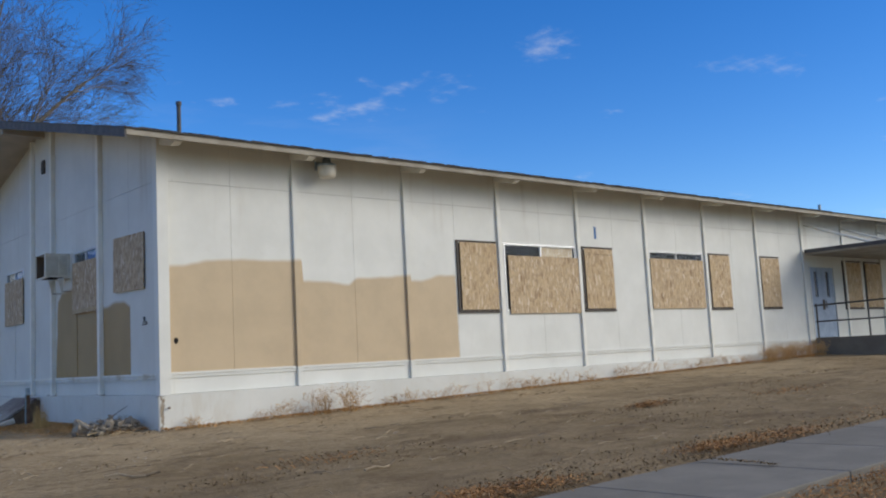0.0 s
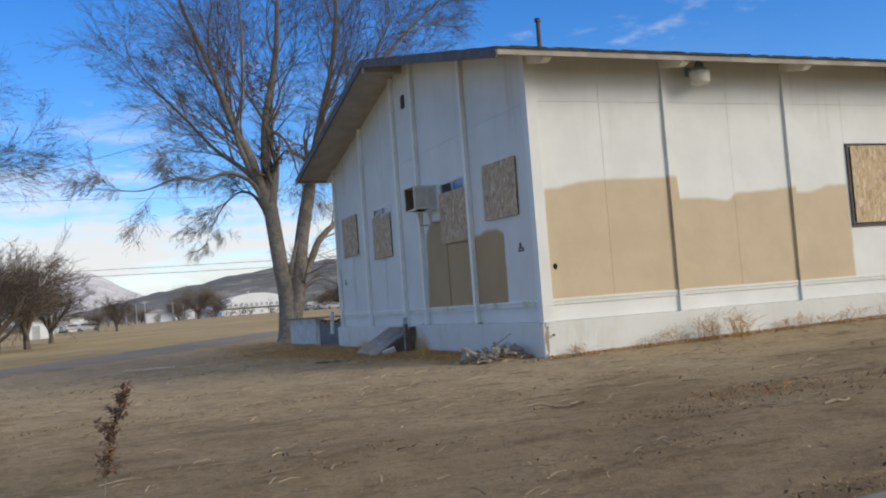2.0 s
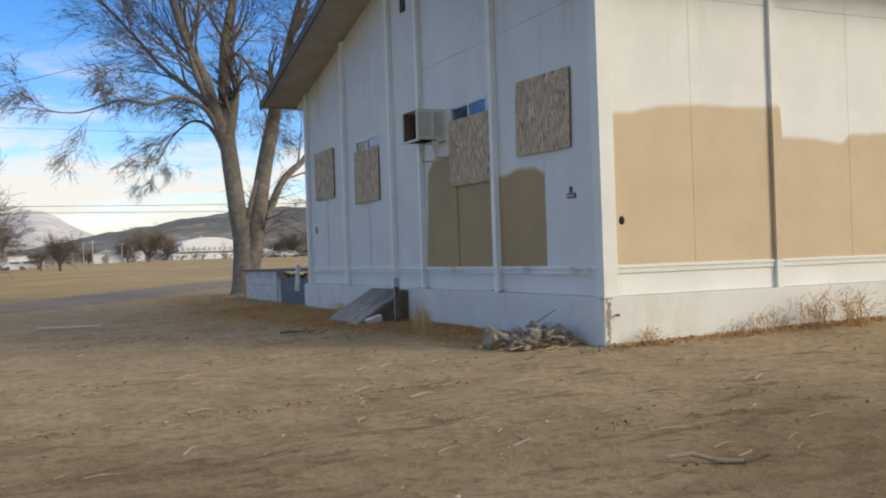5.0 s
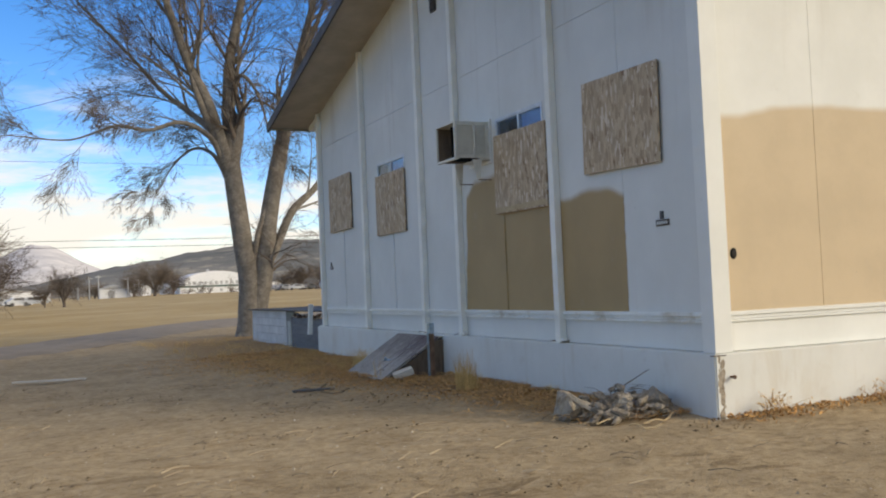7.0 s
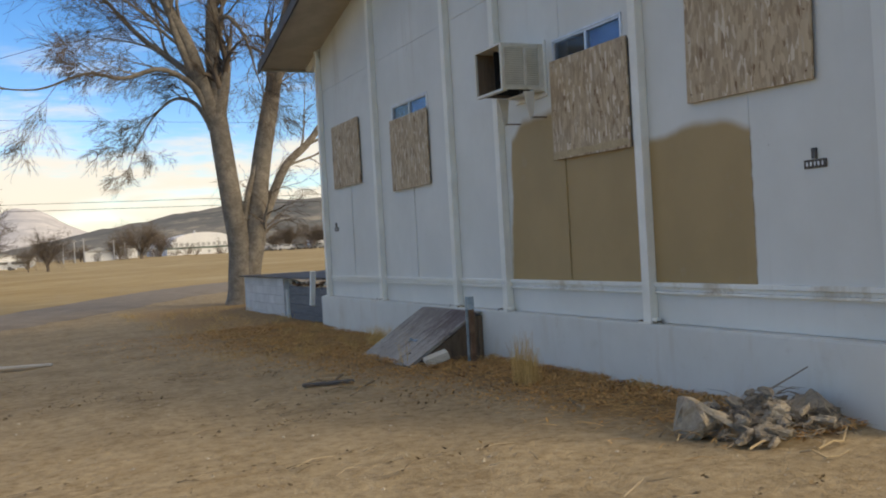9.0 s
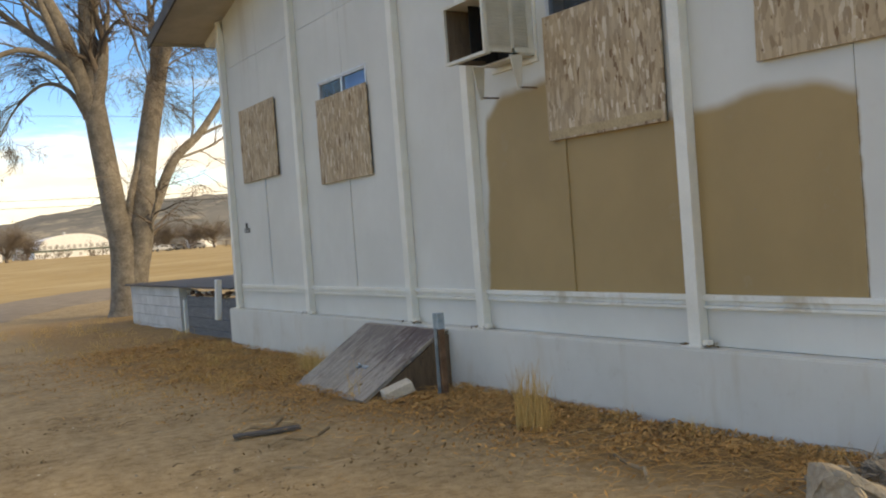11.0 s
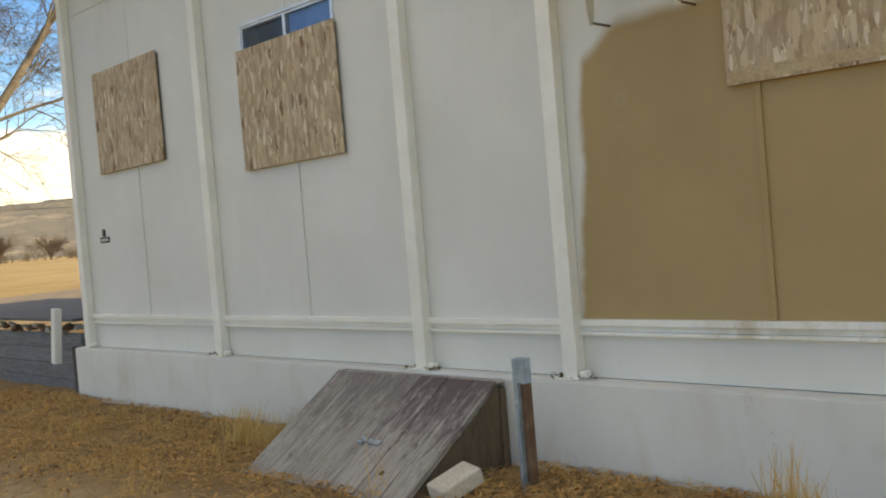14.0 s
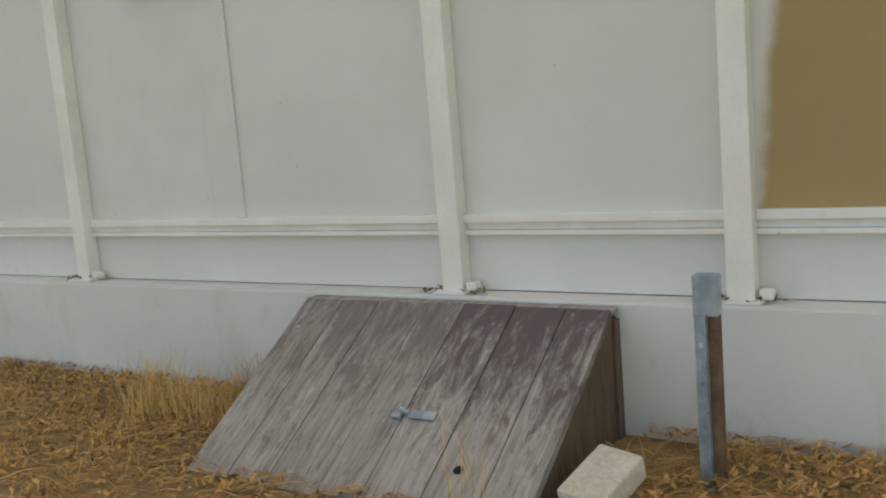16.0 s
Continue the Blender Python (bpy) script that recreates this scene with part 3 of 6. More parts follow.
    # pilasters
    for k in range(15):
        x = min(k * BAY, LENGTH - 0.07)
        bm = boxed(x - 0.06, -0.052, 0.464, x + 0.035, -0.001, EAVE - 0.01, 0.005) if k else boxed(-0.085, -0.085, 0.464, 0.10, -0.001, EAVE - 0.02, 0.005)
        part("pilaster", bm, SOUTH if k in (1, 2) else (CREAM if k else WHITE), south)
    for k, y in enumerate(WEST_POSTS):
        if k == 0:
            part("pilaster", boxed(-0.083, -0.001, 0.464, -0.001, 0.075, EAVE + 0.02, 0.005), WHITE, west)
            continue
        y = y if k < 5 else WIDTH + 0.02
        bm = boxed(-0.080, y - 0.07, 0.468, -0.001, y + 0.032, roof_under(y) - 0.01, 0.005)
        box(bm, -0.115, y - 0.10, 0.463, -0.001, y + 0.065, 0.474, 0.003)
        part("pilaster", bm, CREAM, west)
        part("bolt_block", boxed(-0.085, y - 0.135, 0.476, -0.03, y - 0.085, 0.512, 0.01), CREAM, west, "small cream-painted anchor block")
    # water-table moulding between the pilasters
    for k in range(14):
        a, b = k * BAY + (0.10 if k == 0 else 0.035), (k + 1) * BAY - 0.06
        bm = boxed(a, -0.026, 0.764, b, -0.001, 0.800, 0.004)
        box(bm, a, -0.012, 0.734, b, -0.001, 0.762, 0.002)
        box(bm, a, -0.022, 0.712, b, -0.001, 0.732, 0.003)
        part("moulding", bm, WHITE, south)
    for a, b in zip(WEST_POSTS, WEST_POSTS[1:]):
        a, b = a + (0.075 if a == 0 else 0.032), b - 0.07
        bm = boxed(-0.034, a, 0.760, -0.001, b, 0.798, 0.005)
        box(bm, -0.012, a, 0.730, -0.001, b, 0.758, 0.002)
        box(bm, -0.028, a, 0.708, -0.001, b, 0.728, 0.003)
        part("moulding", bm, STAINED if a < 4.0 else CREAM, west)
    # seam battens under the boarded windows
    for y, z1 in ((3.66, 1.94), (7.32, 1.97), (9.76, 2.17)):
        part("batten", boxed(-0.013, y - 0.017, 0.800, 0.0, y + 0.017, z1 + 0.15, 0.004), WEST_SHADED, west)
    return south, west


WALL_SOUTH, WALL_WEST = walls()


def footing():
    bm = bmesh.new()
    loop = [(-0.13, -0.13), (LENGTH + 0.2, -0.13), (LENGTH + 0.2, 0.1), (0.1, 0.1), (0.1, WIDTH + 0.2), (-0.13, WIDTH + 0.2)]
    prism(bm, loop, "z", -0.6, 0.462)
    bmesh.ops.bevel(bm, geom=[e for e in bm.edges if min(v.co.z for v in e.verts) > 0.4 or abs(e.verts[0].co.z - e.verts[1].co.z) > 0.5], offset=0.012, segments=2, affect="EDGES")
    foot = tagged(part("footing", bm, PLINTH), "white-painted concrete footing, chipped at the corner", "footing", kind="structure")
    random.seed(4)
    part("crack", boxed(-0.16, -0.136, 0.446, -0.02, -0.1, 0.452), DARKWOOD, foot, "dark crack along the broken footing edge")
    for k in range(22):
        z = 0.43 - k * 0.026
        bm = bmesh.new()
        r = random.uniform(0.018, 0.042)
        bmesh.ops.create_icosphere(bm, subdivisions=1, radius=r, matrix=Matrix.Translation((-0.072 + random.uniform(-0.022, 0.022), -0.129, z)) @ Matrix.Rotation(random.uniform(-0.5, 0.5), 4, "Y") @ Matrix.Diagonal((0.75, 0.09, 1.25, 1)))
        part("chip", bm, RUBBLE, foot, "bare grey concrete where paint broke away")


footing()


def roof():
    over, out = 0.72, 0.82
    pitch = (RIDGE - EAVE) / MID
    top = base("roof", MID, MID, RIDGE)
    tagged(top, "low-pitched dark shingled roof with wide pale eaves", "roof", kind="structure")
    x0, x1 = -out, LENGTH + out
    for s, name in ((-1, "south"), (1, "north")):
        def at(d, h):
            """d metres out from the ridge, h above the soffit plane."""
            return MID + s * d, RIDGE - pitch * d + h
        d1 = MID + over
        part("roof_deck", prism(bmesh.new(), [at(0, 0), at(d1, 0), at(d1, 0.05), at(0, 0.05)], "x", x0, x1), SOFFIT, top)
        # fascia at the eave, a dark strip over it
        f0, f1 = at(d1, -0.050), at(d1, 0.045)
        part("fascia", boxed(x0, f0[0], f0[1], x1, f0[0] + s * 0.03, f1[1], 0.004), FASCIA, top)
        rows = 9
        for k in range(rows):
            da, db = d1 + 0.06 - k * (d1 + 0.06) / rows, d1 + 0.06 - (k + 1) * (d1 + 0.06) / rows - 0.03
            bm = prism(bmesh.new(), [at(da, 0.052), at(da, 0.075), at(max(0, db), 0.062), at(max(0, db), 0.052)], "x", x0 - 0.03, x1 + 0.03)
            part("shingle_course", bm, SHINGLE, top)
        # sloping barge boards on the two gables
        for x in (x0 - 0.03, x1):
            part("barge_board", prism(bmesh.new(), [at(0, -0.09), at(d1 + 0.03, -0.09), at(d1 + 0.03, 0.05), at(0, 0.05)], "x", x, x + 0.03), EDGE if x < 0 else FASCIA, top)
        # rafter ends over every pilaster
        for k in range(15):
            x = min(max(k * BAY, 0.03), LENGTH - 0.05)
            loop = [at(MID - 0.05, -0.002), at(MID + over - 0.06, -0.002), at(MID + over - 0.06, -0.06), at(MID + over - 0.2, -0.135), at(MID - 0.05, -0.145)]
            part("rafter_end", prism(bmesh.new(), loop, "x", x - 0.065, x + 0.065), CREAM, top)
    # purlin ends on the gable at the ridge
    part("ridge_beam", boxed(-out + 0.02, MID - 0.07, RIDGE - 0.2, 0.0, MID + 0.07, RIDGE - 0.03, 0.005), SOFFIT, top)
    # ragged shingle edge along the eave
    random.seed(11)
    for k in range(100):
        x = x0 + 0.2 + k * 0.205 + random.uniform(-0.1, 0.1)
        w, h = random.uniform(0.12, 0.33), random.uniform(0.003, 0.012)
        y, z = MID - (MID + over + 0.055), RIDGE - pitch * (MID + over + 0.055) + 0.076
        part("loose_shingle", boxed(x, y - 0.01, z - 0.004, x + w, y + 0.12, z + h), SHINGLE, top)


roof()

# ---- windows and their boards ----


def window(name, side, hole, panes, board, label, blind=False, surround=False, strip=None):
    """A framed opening: side 'w' or 's'; panes: heads of glass over the board; board: (u0, u1, z0, z1, lean degrees)."""
    u0, u1, z0, z1 = hole

    def b(bm, a, c, d0, d1, e, f, bevel=0.0):
        """a..c along the wall, d0..d1 outwards from the wall's face, e..f up."""
        return box(bm, -d1, a, e, -d0, c, f, bevel) if side == "w" else box(bm, a, -d1, e, c, -d0, f, bevel)

    top = base(name, *((0, (u0 + u1) / 2, z0) if side == "w" else ((u0 + u1) / 2, 0, z0)))
    tagged(top, label, "window", kind="structure")
    bm = bmesh.new()
    t = 0.022
    b(bm, u0, u1, -0.05, 0.012, z1 - t, z1, 0.003), b(bm, u0, u1, -0.05, 0.012, z0, z0 + t, 0.003)
    b(bm, u0, u0 + t, -0.05, 0.010, z0 + t, z1 - t, 0.003), b(bm, u1 - t, u1, -0.05, 0.010, z0 + t, z1 - t, 0.003)
    part("window_frame", bm, DARKWOOD if surround else ALU, top)
    n = max(1, panes)
    w = (u1 - u0 - 2 * t) / n
    for k in range(n):
        a, c = u0 + t + k * w, u0 + t + (k + 1) * w
        bm = bmesh.new()
        s = 0.017
        b(bm, a, c, -0.04, 0.0, z1 - t - s, z1 - t), b(bm, a, c, -0.04, 0.0, z0 + t, z0 + t + s)
        b(bm, a, a + s, -0.04, 0.002, z0 + t + s, z1 - t - s), b(bm, c - s, c, -0.04, 0.002, z0 + t + s, z1 - t - s)
        sash = part("sash", bm, ALU, top)
        pane = part("pane", b(bmesh.new(), a + s, c - s, -0.024, -0.018, z0 + t + s, z1 - t - s), GLASS, sash)
        pane.visible_shadow = False
        # One gable pane gets its blue from a flat sheet added behind it.
        if blind and k == (0 if side == "w" else 1):
            part("blind", b(bmesh.new(), a + s, c - s, -0.045, -0.040, z0 + 0.1, z1 - t - s), BLUE if side == "w" else OSB_S, sash, "blue infill behind the glass" if side == "w" else "strand board strip behind the glass")
    a, c, e, f, lean = board
    mat = OSB_W if side == "w" else OSB_S
    bm = b(bmesh.new(), a, c, 0.022, 0.040, e, f, 0.002)
    centre = Vector((-0.03, (a + c) / 2, (e + f) / 2)) if side == "w" else Vector(((a + c) / 2, -0.03, (e + f) / 2))
    turn = Matrix.Translation(centre) @ Matrix.Rotation(radians(lean), 4, "X" if side == "w" else "Y") @ Matrix.Translation(-centre)
    bm.transform(turn)
    sheet = part("board", bm, mat, top, "strand board sheet screwed over the opening")
    # furring behind the board
    bm = bmesh.new()
    b(bm, a + 0.01, a + 0.05, 0.004, 0.020, e + 0.01, f - 0.02), b(bm, c - 0.05, c - 0.01, 0.004, 0.020, e + 0.01, f - 0.02)
    bm.transform(turn)
    part("furring", bm, DARKWOOD, top)
    random.seed(int(u0 * 100))
    for k in range(6):
        uu, zz = (a + 0.05, c - 0.05)[k % 2], e + 0.06 + (f - e - 0.12) * (k // 2) / 2
        bm = b(bmesh.new(), uu - 0.006, uu + 0.006, 0.040, 0.043, zz - 0.006, zz + 0.006)
        bm.transform(turn)
        part("screw", bm, RUST, sheet)
    if surround:
        bm = bmesh.new()
        b(bm, u0 - 0.03, u0 + 0.012, 0.001, 0.034, z0 - 0.045, z1 + 0.01), b(bm, u0 + 0.012, u1, 0.001, 0.034, z0 - 0.045, z0 - 0.004), b(bm, u0 + 0.012, u1, 0.001, 0.034, z1 - 0.012, z1 + 0.01)
        part("surround", bm, DARKWOOD, top)
    if strip:
        part("strip_board", b(bmesh.new(), strip[0], strip[1], 0.022, 0.036, strip[2], strip[3], 0.002), mat, top)


window("window_1", "w", WEST_HOLES[0], 1, (0.575, 1.815, 2.165, 3.085, 1.4), "window in the gable closed by one strand board sheet")
window("window_2", "w", WEST_HOLES[1], 2, (2.575, 3.795, 1.945, 2.885, 0.6), "sliding window half covered by strand board, glass above", blind=True)
part("lower_edge", boxed(-0.0435, 2.60, 1.962, -0.0412, 3.775, 2.022, 0.0008), PALEWOOD, bpy.data.objects["window_2"], "pale bare strip along the board's foot")
window("window_3", "w", WEST_HOLES[2], 2, (6.735, 7.965, 1.965, 2.915, -0.3), "sliding window half covered by strand board, glass above", blind=True)
window("window_4", "w", WEST_HOLES[3], 1, (9.225, 10.455, 2.185, 3.165, -0.6), "window in the gable closed by one strand board sheet")
window("window_5", "s", SOUTH_HOLES[0], 1, (6.20, 7.20, 1.72, 3.07, 0), "dark-framed window closed by strand board", surround=True)
window("window_6", "s", SOUTH_HOLES[1], 2, (7.53, 9.70, 1.63, 2.84, 0), "wide window mostly covered by strand board, panes above", blind=True)
window("window_7", "s", SOUTH_HOLES[2], 1, (9.93, 10.90, 1.72, 2.94, 0), "dark-framed window closed by two pieces of strand board", surround=True, strip=(9.93, 10.90, 2.945, 3.07))
window("window_8", "s", SOUTH_HOLES[3], 2, (12.30, 14.47, 1.70, 2.91, 0), "wide window mostly covered by strand board, panes above")
window("window_9", "s", SOUTH_HOLES[4], 1, (14.78, 15.68, 1.72, 3.07, 0), "dark-framed window closed by strand board", surround=True)
window("window_10", "s", SOUTH_HOLES[5], 1, (17.20, 18.14, 1.72, 3.06, 0), "dark-framed window closed by strand board", surround=True)
window("window_11", "s", SOUTH_HOLES[7], 1, (21.90, 22.97, 1.68, 3.06, 0), "dark-framed window under the porch closed by strand board", surround=True)
window("window_12", "s", SOUTH_HOLES[8], 1, (23.30, 24.33, 1.68, 3.06, 0), "dark-framed window under the porch closed by strand board", surround=True)


def double_door():
    x0, x1, z0, z1 = SOUTH_HOLES[6]
    top = tagged(base("door_1", (x0 + x1) / 2, 0, z0), "closed pale blue double door with two narrow panes", "door", kind="structure")
    bm = boxed(x0, -0.012, z0, x0 + 0.05, 0.1, z1, 0.004)
    box(bm, x1 - 0.05, -0.012, z0, x1, 0.1, z1, 0.004)
    box(bm, x0 + 0.05, -0.012, z1 - 0.05, x1 - 0.05, 0.1, z1, 0.004)
    part("door_frame", bm, WHITE, top)
    mid = (x0 + x1) / 2
    for a, b, s in ((x0 + 0.052, mid - 0.002, 1), (mid + 0.002, x1 - 0.052, -1)):
        c = (a + b) / 2
        bm = bmesh.new()
        for u, v, e, f in rects(a, b, z0 + 0.01, z1 - 0.052, [(c - 0.09, c + 0.09, 2.0, 2.75)]):
            box(bm, u, 0.02, e, v, 0.06, f)
        leaf = part("door_leaf", bm, DOORBLUE, top)
        part("pane", boxed(c - 0.09, 0.036, 2.0, c + 0.09, 0.042, 2.75), GLASS, leaf)
        bm = bmesh.new()
        box(bm, (b if s > 0 else a) - 0.03 * s - 0.03, 0.012, 1.62, (b if s > 0 else a) - 0.03 * s + 0.03, 0.02, 1.92, 0.003)
        rod(bm, ((b if s > 0 else a) - 0.05 * s, -0.04, 1.66), ((b if s > 0 else a) - 0.05 * s, -0.04, 1.88), 0.012)
        part("door_handle", bm, DARKWOOD, leaf)


double_door()


def porch():
    top = tagged(base("porch", 19.6, 0, 0), "grey concrete porch with a flat dark-edged canopy and pipe railing", "porch")
    part("platform", boxed(19.60, -3.3, -0.2, 27.4, -0.135, 0.80, 0.015), CONCRETE, top)
    canopy = part("canopy", boxed(19.50, -3.45, 3.20, 27.6, -0.11, 3.30, 0.006), FASCIA, top)
    part("edge_strip", boxed(19.47, -3.48, 3.25, 27.63, -0.11, 3.355, 0.004), EDGE, canopy)
    for x in (19.74, 21.9, 24.3, 26.8):
        part("stay", rod(bmesh.new(), (x, -0.02, 4.10), (x, -2.0, 3.34), 0.035, sides=8), CREAM, top)
    rail = part("railing", rod(rod(bmesh.new(), (19.68, -0.14, 1.73), (19.68, -3.2, 1.79), 0.024), (19.68, -0.14, 1.27), (19.68, -3.2, 1.27), 0.022), RAILING, top)
    for y in (-0.2, -1.7, -3.2):
        part("post", rod(bmesh.new(), (19.68, y, 0.80), (19.68, y, 1.78), 0.024), RAILING, rail)
    for y in (-3.3,):
        for x in (19.75, 23.5, 27.3):
            part("canopy_post", boxed(x - 0.05, y - 0.05, 0.80, x + 0.05, y + 0.05, 3.2, 0.005), CREAM, top)


porch()

# ---- fixtures on the walls and roof ----


def lathe(rings, sides=24):
    """A turned shape about z: rings of (radius, z)."""
    bm = bmesh.new()
    rows = [[bm.verts.new((r * math.cos(2 * math.pi * k / sides), r * math.sin(2 * math.pi * k / sides), z)) for k in range(sides)] for r, z in rings]
    for a, b in zip(rows, rows[1:]):
        for k in range(sides):
            bm.faces.new((a[k - 1], a[k], b[k], b[k - 1]))
    bm.faces.new(rows[0][::-1]), bm.faces.new(rows[-1])
    bmesh.ops.recalc_face_normals(bm, faces=bm.faces[:])
    for f in bm.faces:
        f.smooth = len(f.verts) == 4
    return bm


def yard_lamp():
    x, y = 2.95, -0.30
    top = tagged(base("wall_lamp", x, y, 4.04), "old yard lamp with a clouded drum shade under the eave", "lamp")

    def turned(name, rings, m, parent, label=""):
        bm = lathe(rings)
        bm.transform(Matrix.Translation((x, y, 0)))
        return part(name, bm, m, parent, label)
    turned("shade", [(0.02, 4.035), (0.10, 4.03), (0.135, 4.045), (0.15, 4.08), (0.165, 4.22), (0.16, 4.235), (0.02, 4.235)], LAMPSHADE, top, "clouded cream plastic drum")
    turned("reflector_cap", [(0.02, 4.236), (0.165, 4.236), (0.16, 4.26), (0.11, 4.29), (0.075, 4.30), (0.07, 4.38), (0.02, 4.385)], STEEL, top)
    turned("photocell", [(0.01, 4.386), (0.045, 4.386), (0.045, 4.44), (0.03, 4.455), (0.01, 4.457)], RAILING, top)
    part("arm", rod(bmesh.new(), (x, y + 0.05, 4.33), (x, 0.0, 4.30), 0.022), STEEL, top)
    part("wall_plate", boxed(x - 0.06, -0.018, 4.22, x + 0.06, -0.001, 4.38, 0.005), STEEL, top)


yard_lamp()


def air_sleeve():
    x0, x1, y0, y1, z0, z1 = -0.475, -0.002, 3.945, 4.495, 2.64, 3.10
    t = 0.014
    top = tagged(base("air_conditioner", -0.2, 4.22, z0), "empty cream metal air conditioner sleeve jutting from the gable", "air conditioner")
    bm = boxed(x0, y0, z1 - t, x1, y1, z1, 0.003)
    box(bm, x0, y0, z0, x0 + 0.05, y1, z0 + t, 0.003)
    box(bm, -0.14, y0, z0, x1, y1, z0 + t, 0.003)
    box(bm, x0, y1 - t, z0 + t, x1, y1, z1 - t)
    case = part("case", bm, ACPAINT, top)
    part("side_panel", boxed(x0, y0, z0 + t, x1, y0 + 0.006, z1 - t), ACPAINT, case)
    bm = bmesh.new()
    for a, b, c, d in ((x0 + 0.002, x0 + 0.03, z0 + t, z1 - t), (-0.235, -0.205, z0 + t, z1 - t), (-0.07, x1, z0 + t, z1 - t), (x0 + 0.03, -0.07, z0 + t, z0 + 0.05), (x0 + 0.03, -0.07, z1 - 0.04, z1 - t)):
        box(bm, a, y0 - 0.010, c, b, y0 - 0.001, d, 0.002)
    part("louvre_frame", bm, ACPAINT, case)
    for col in (x0 + 0.032, -0.203):
        for k in range(17):
            z = z0 + 0.057 + k * 0.0212
            bm = prism(bmesh.new(), [(y0 - 0.012, z), (y0 - 0.001, z + 0.009), (y0 - 0.001, z + 0.013), (y0 - 0.012, z + 0.004)], "x", col, col + (0.205 if col < -0.3 else 0.13))
            part("slat", bm, ACPAINT, case)
    # Added black plate and fin: the shade inside the sleeve is their colour.
    part("gloom_plate", boxed(-0.10, y0 + 0.16, z0 + t, -0.09, y1 - t, z1 - t), BLACK, case, "black plate for the shade inside the open sleeve")
    part("inner_lining", boxed(x0 + 0.02, y1 - t - 0.006, z0 + t, x1, y1 - t - 0.001, z1 - t), SIDEWOOD, case, "dirty brown inner lining")
    part("inner_fin", boxed(-0.36, y1 - 0.20, z0 + t, -0.11, y1 - 0.19, z1 - t), BLACK, case)
    bm = boxed(x0 - 0.006, y0 - 0.004, z0 - 0.002, x0 + 0.004, y0 + 0.022, z1 + 0.002, 0.002)
    box(bm, x0 - 0.006, y1 - 0.022, z0 - 0.002, x0 + 0.004, y1 + 0.004, z1 + 0.002, 0.002)
    box(bm, x0 - 0.006, y0 + 0.022, z1 - 0.018, x0 + 0.004, y1 - 0.022, z1 + 0.002, 0.002)
    box(bm, x0 - 0.006, y0 + 0.022, z0 - 0.002, x0 + 0.004, y1 - 0.022, z0 + 0.024, 0.002)
    part("front_rim", bm, ACPAINT, case)
    bm = boxed(-0.02, y0 - 0.045, z0 - 0.02, 0.0 - 0.001, y0 - 0.012, z1 + 0.03, 0.003)
    box(bm, -0.02, y0 - 0.045, z0 - 0.05, -0.001, y1 + 0.02, z0 - 0.021, 0.003)
    part("wall_flange", bm, CREAM, top)
    for y in (y0 + 0.004, y1 - 0.03):
        bm = prism(bmesh.new(), [(-0.245, z0 - 0.001), (-0.125, z0 - 0.001), (-0.152, z0 - 0.262), (-0.186, z0 - 0.27)], "y", y, y + 0.012)
        bracket = part("bracket", bm, ACPAINT, top)
        part("bolt", rod(bmesh.new(), (-0.17, y + 0.006, z0 - 0.250), (0.0, y + 0.006, z0 - 0.250), 0.007, sides=6), RUST, bracket)


air_sleeve()


def wall_tag(y, z):
    top = tagged(base("wall_tag", 0, y, z), "small dark tag with a stub above it on the white gable", "tag")
    part("plate", boxed(-0.010, y - 0.095, z - 0.028, -0.001, y + 0.095, z + 0.03, 0.003), DARKWOOD, top)
    part("stub", boxed(-0.022, y - 0.018, z + 0.034, -0.001, y + 0.018, z + 0.105, 0.004), RAILING, top)
    random.seed(3)
    for k in range(5):
        u = y - 0.07 + k * 0.032
        part("bar", boxed(-0.0125, u, z - 0.012, -0.0105, u + random.uniform(0.008, 0.02), z + 0.014), ALU, top)


wall_tag(0.63, 1.60)
wall_tag(10.55, 1.54)

# Flat black disc on the panel: the hole's inner shade is its colour.
bm = lathe([(0.005, 0.0), (0.034, 0.0), (0.036, 0.004), (0.005, 0.005)], 16)
bm.transform(Matrix.Translation((0.228, -0.0005, 1.287)) @ Matrix.Rotation(radians(90), 4, "X") @ Matrix.Diagonal((1, 1.35, 1, 1)))
tagged(part("wall_hole", bm, BLACK), "flat black disc for the dark of a hole in the beige panel", "hole")

bm = boxed(10.34, -0.006, 3.30, 10.41, -0.001, 3.58, 0.001)
tagged(part("painted_mark", bm, BLUEPAINT), "blue painted mark on the white wall", "sign")


def gable_vent():
    top = tagged(base("gable_vent", 0, 5.45, 4.93), "small dark louvred vent under the ridge", "vent")
    part("frame", boxed(-0.03, 5.37, 4.90, -0.001, 5.54, 5.17, 0.004), DARKWOOD, top)
    for k in range(5):
        z = 4.925 + k * 0.046
        part("slat", prism(bmesh.new(), [(-0.05, z), (-0.031, z + 0.02), (-0.031, z + 0.028), (-0.05, z + 0.008)], "y", 5.385, 5.525), RAILING, top)


gable_vent()


def roof_pipe():
    top = tagged(base("vent_pipe", 0.82, 1.0, 4.7), "thin dark vent pipe standing on the roof", "pipe")
    part("pipe", rod(bmesh.new(), (0.82, 1.0, 4.68), (0.82, 1.0, 5.38), 0.038, 0.036), RAILING, top)
    part("collar", rod(bmesh.new(), (0.82, 1.0, 4.70), (0.82, 1.0, 4.84), 0.085, 0.045), STEEL, top)
    part("cap", rod(bmesh.new(), (0.82, 1.0, 5.36), (0.82, 1.0, 5.42), 0.05), RAILING, top)


roof_pipe()
part_pipe = tagged(base("vent_stub", 22.0, 0.6, 4.6), "short vent stub on the far roof", "pipe")
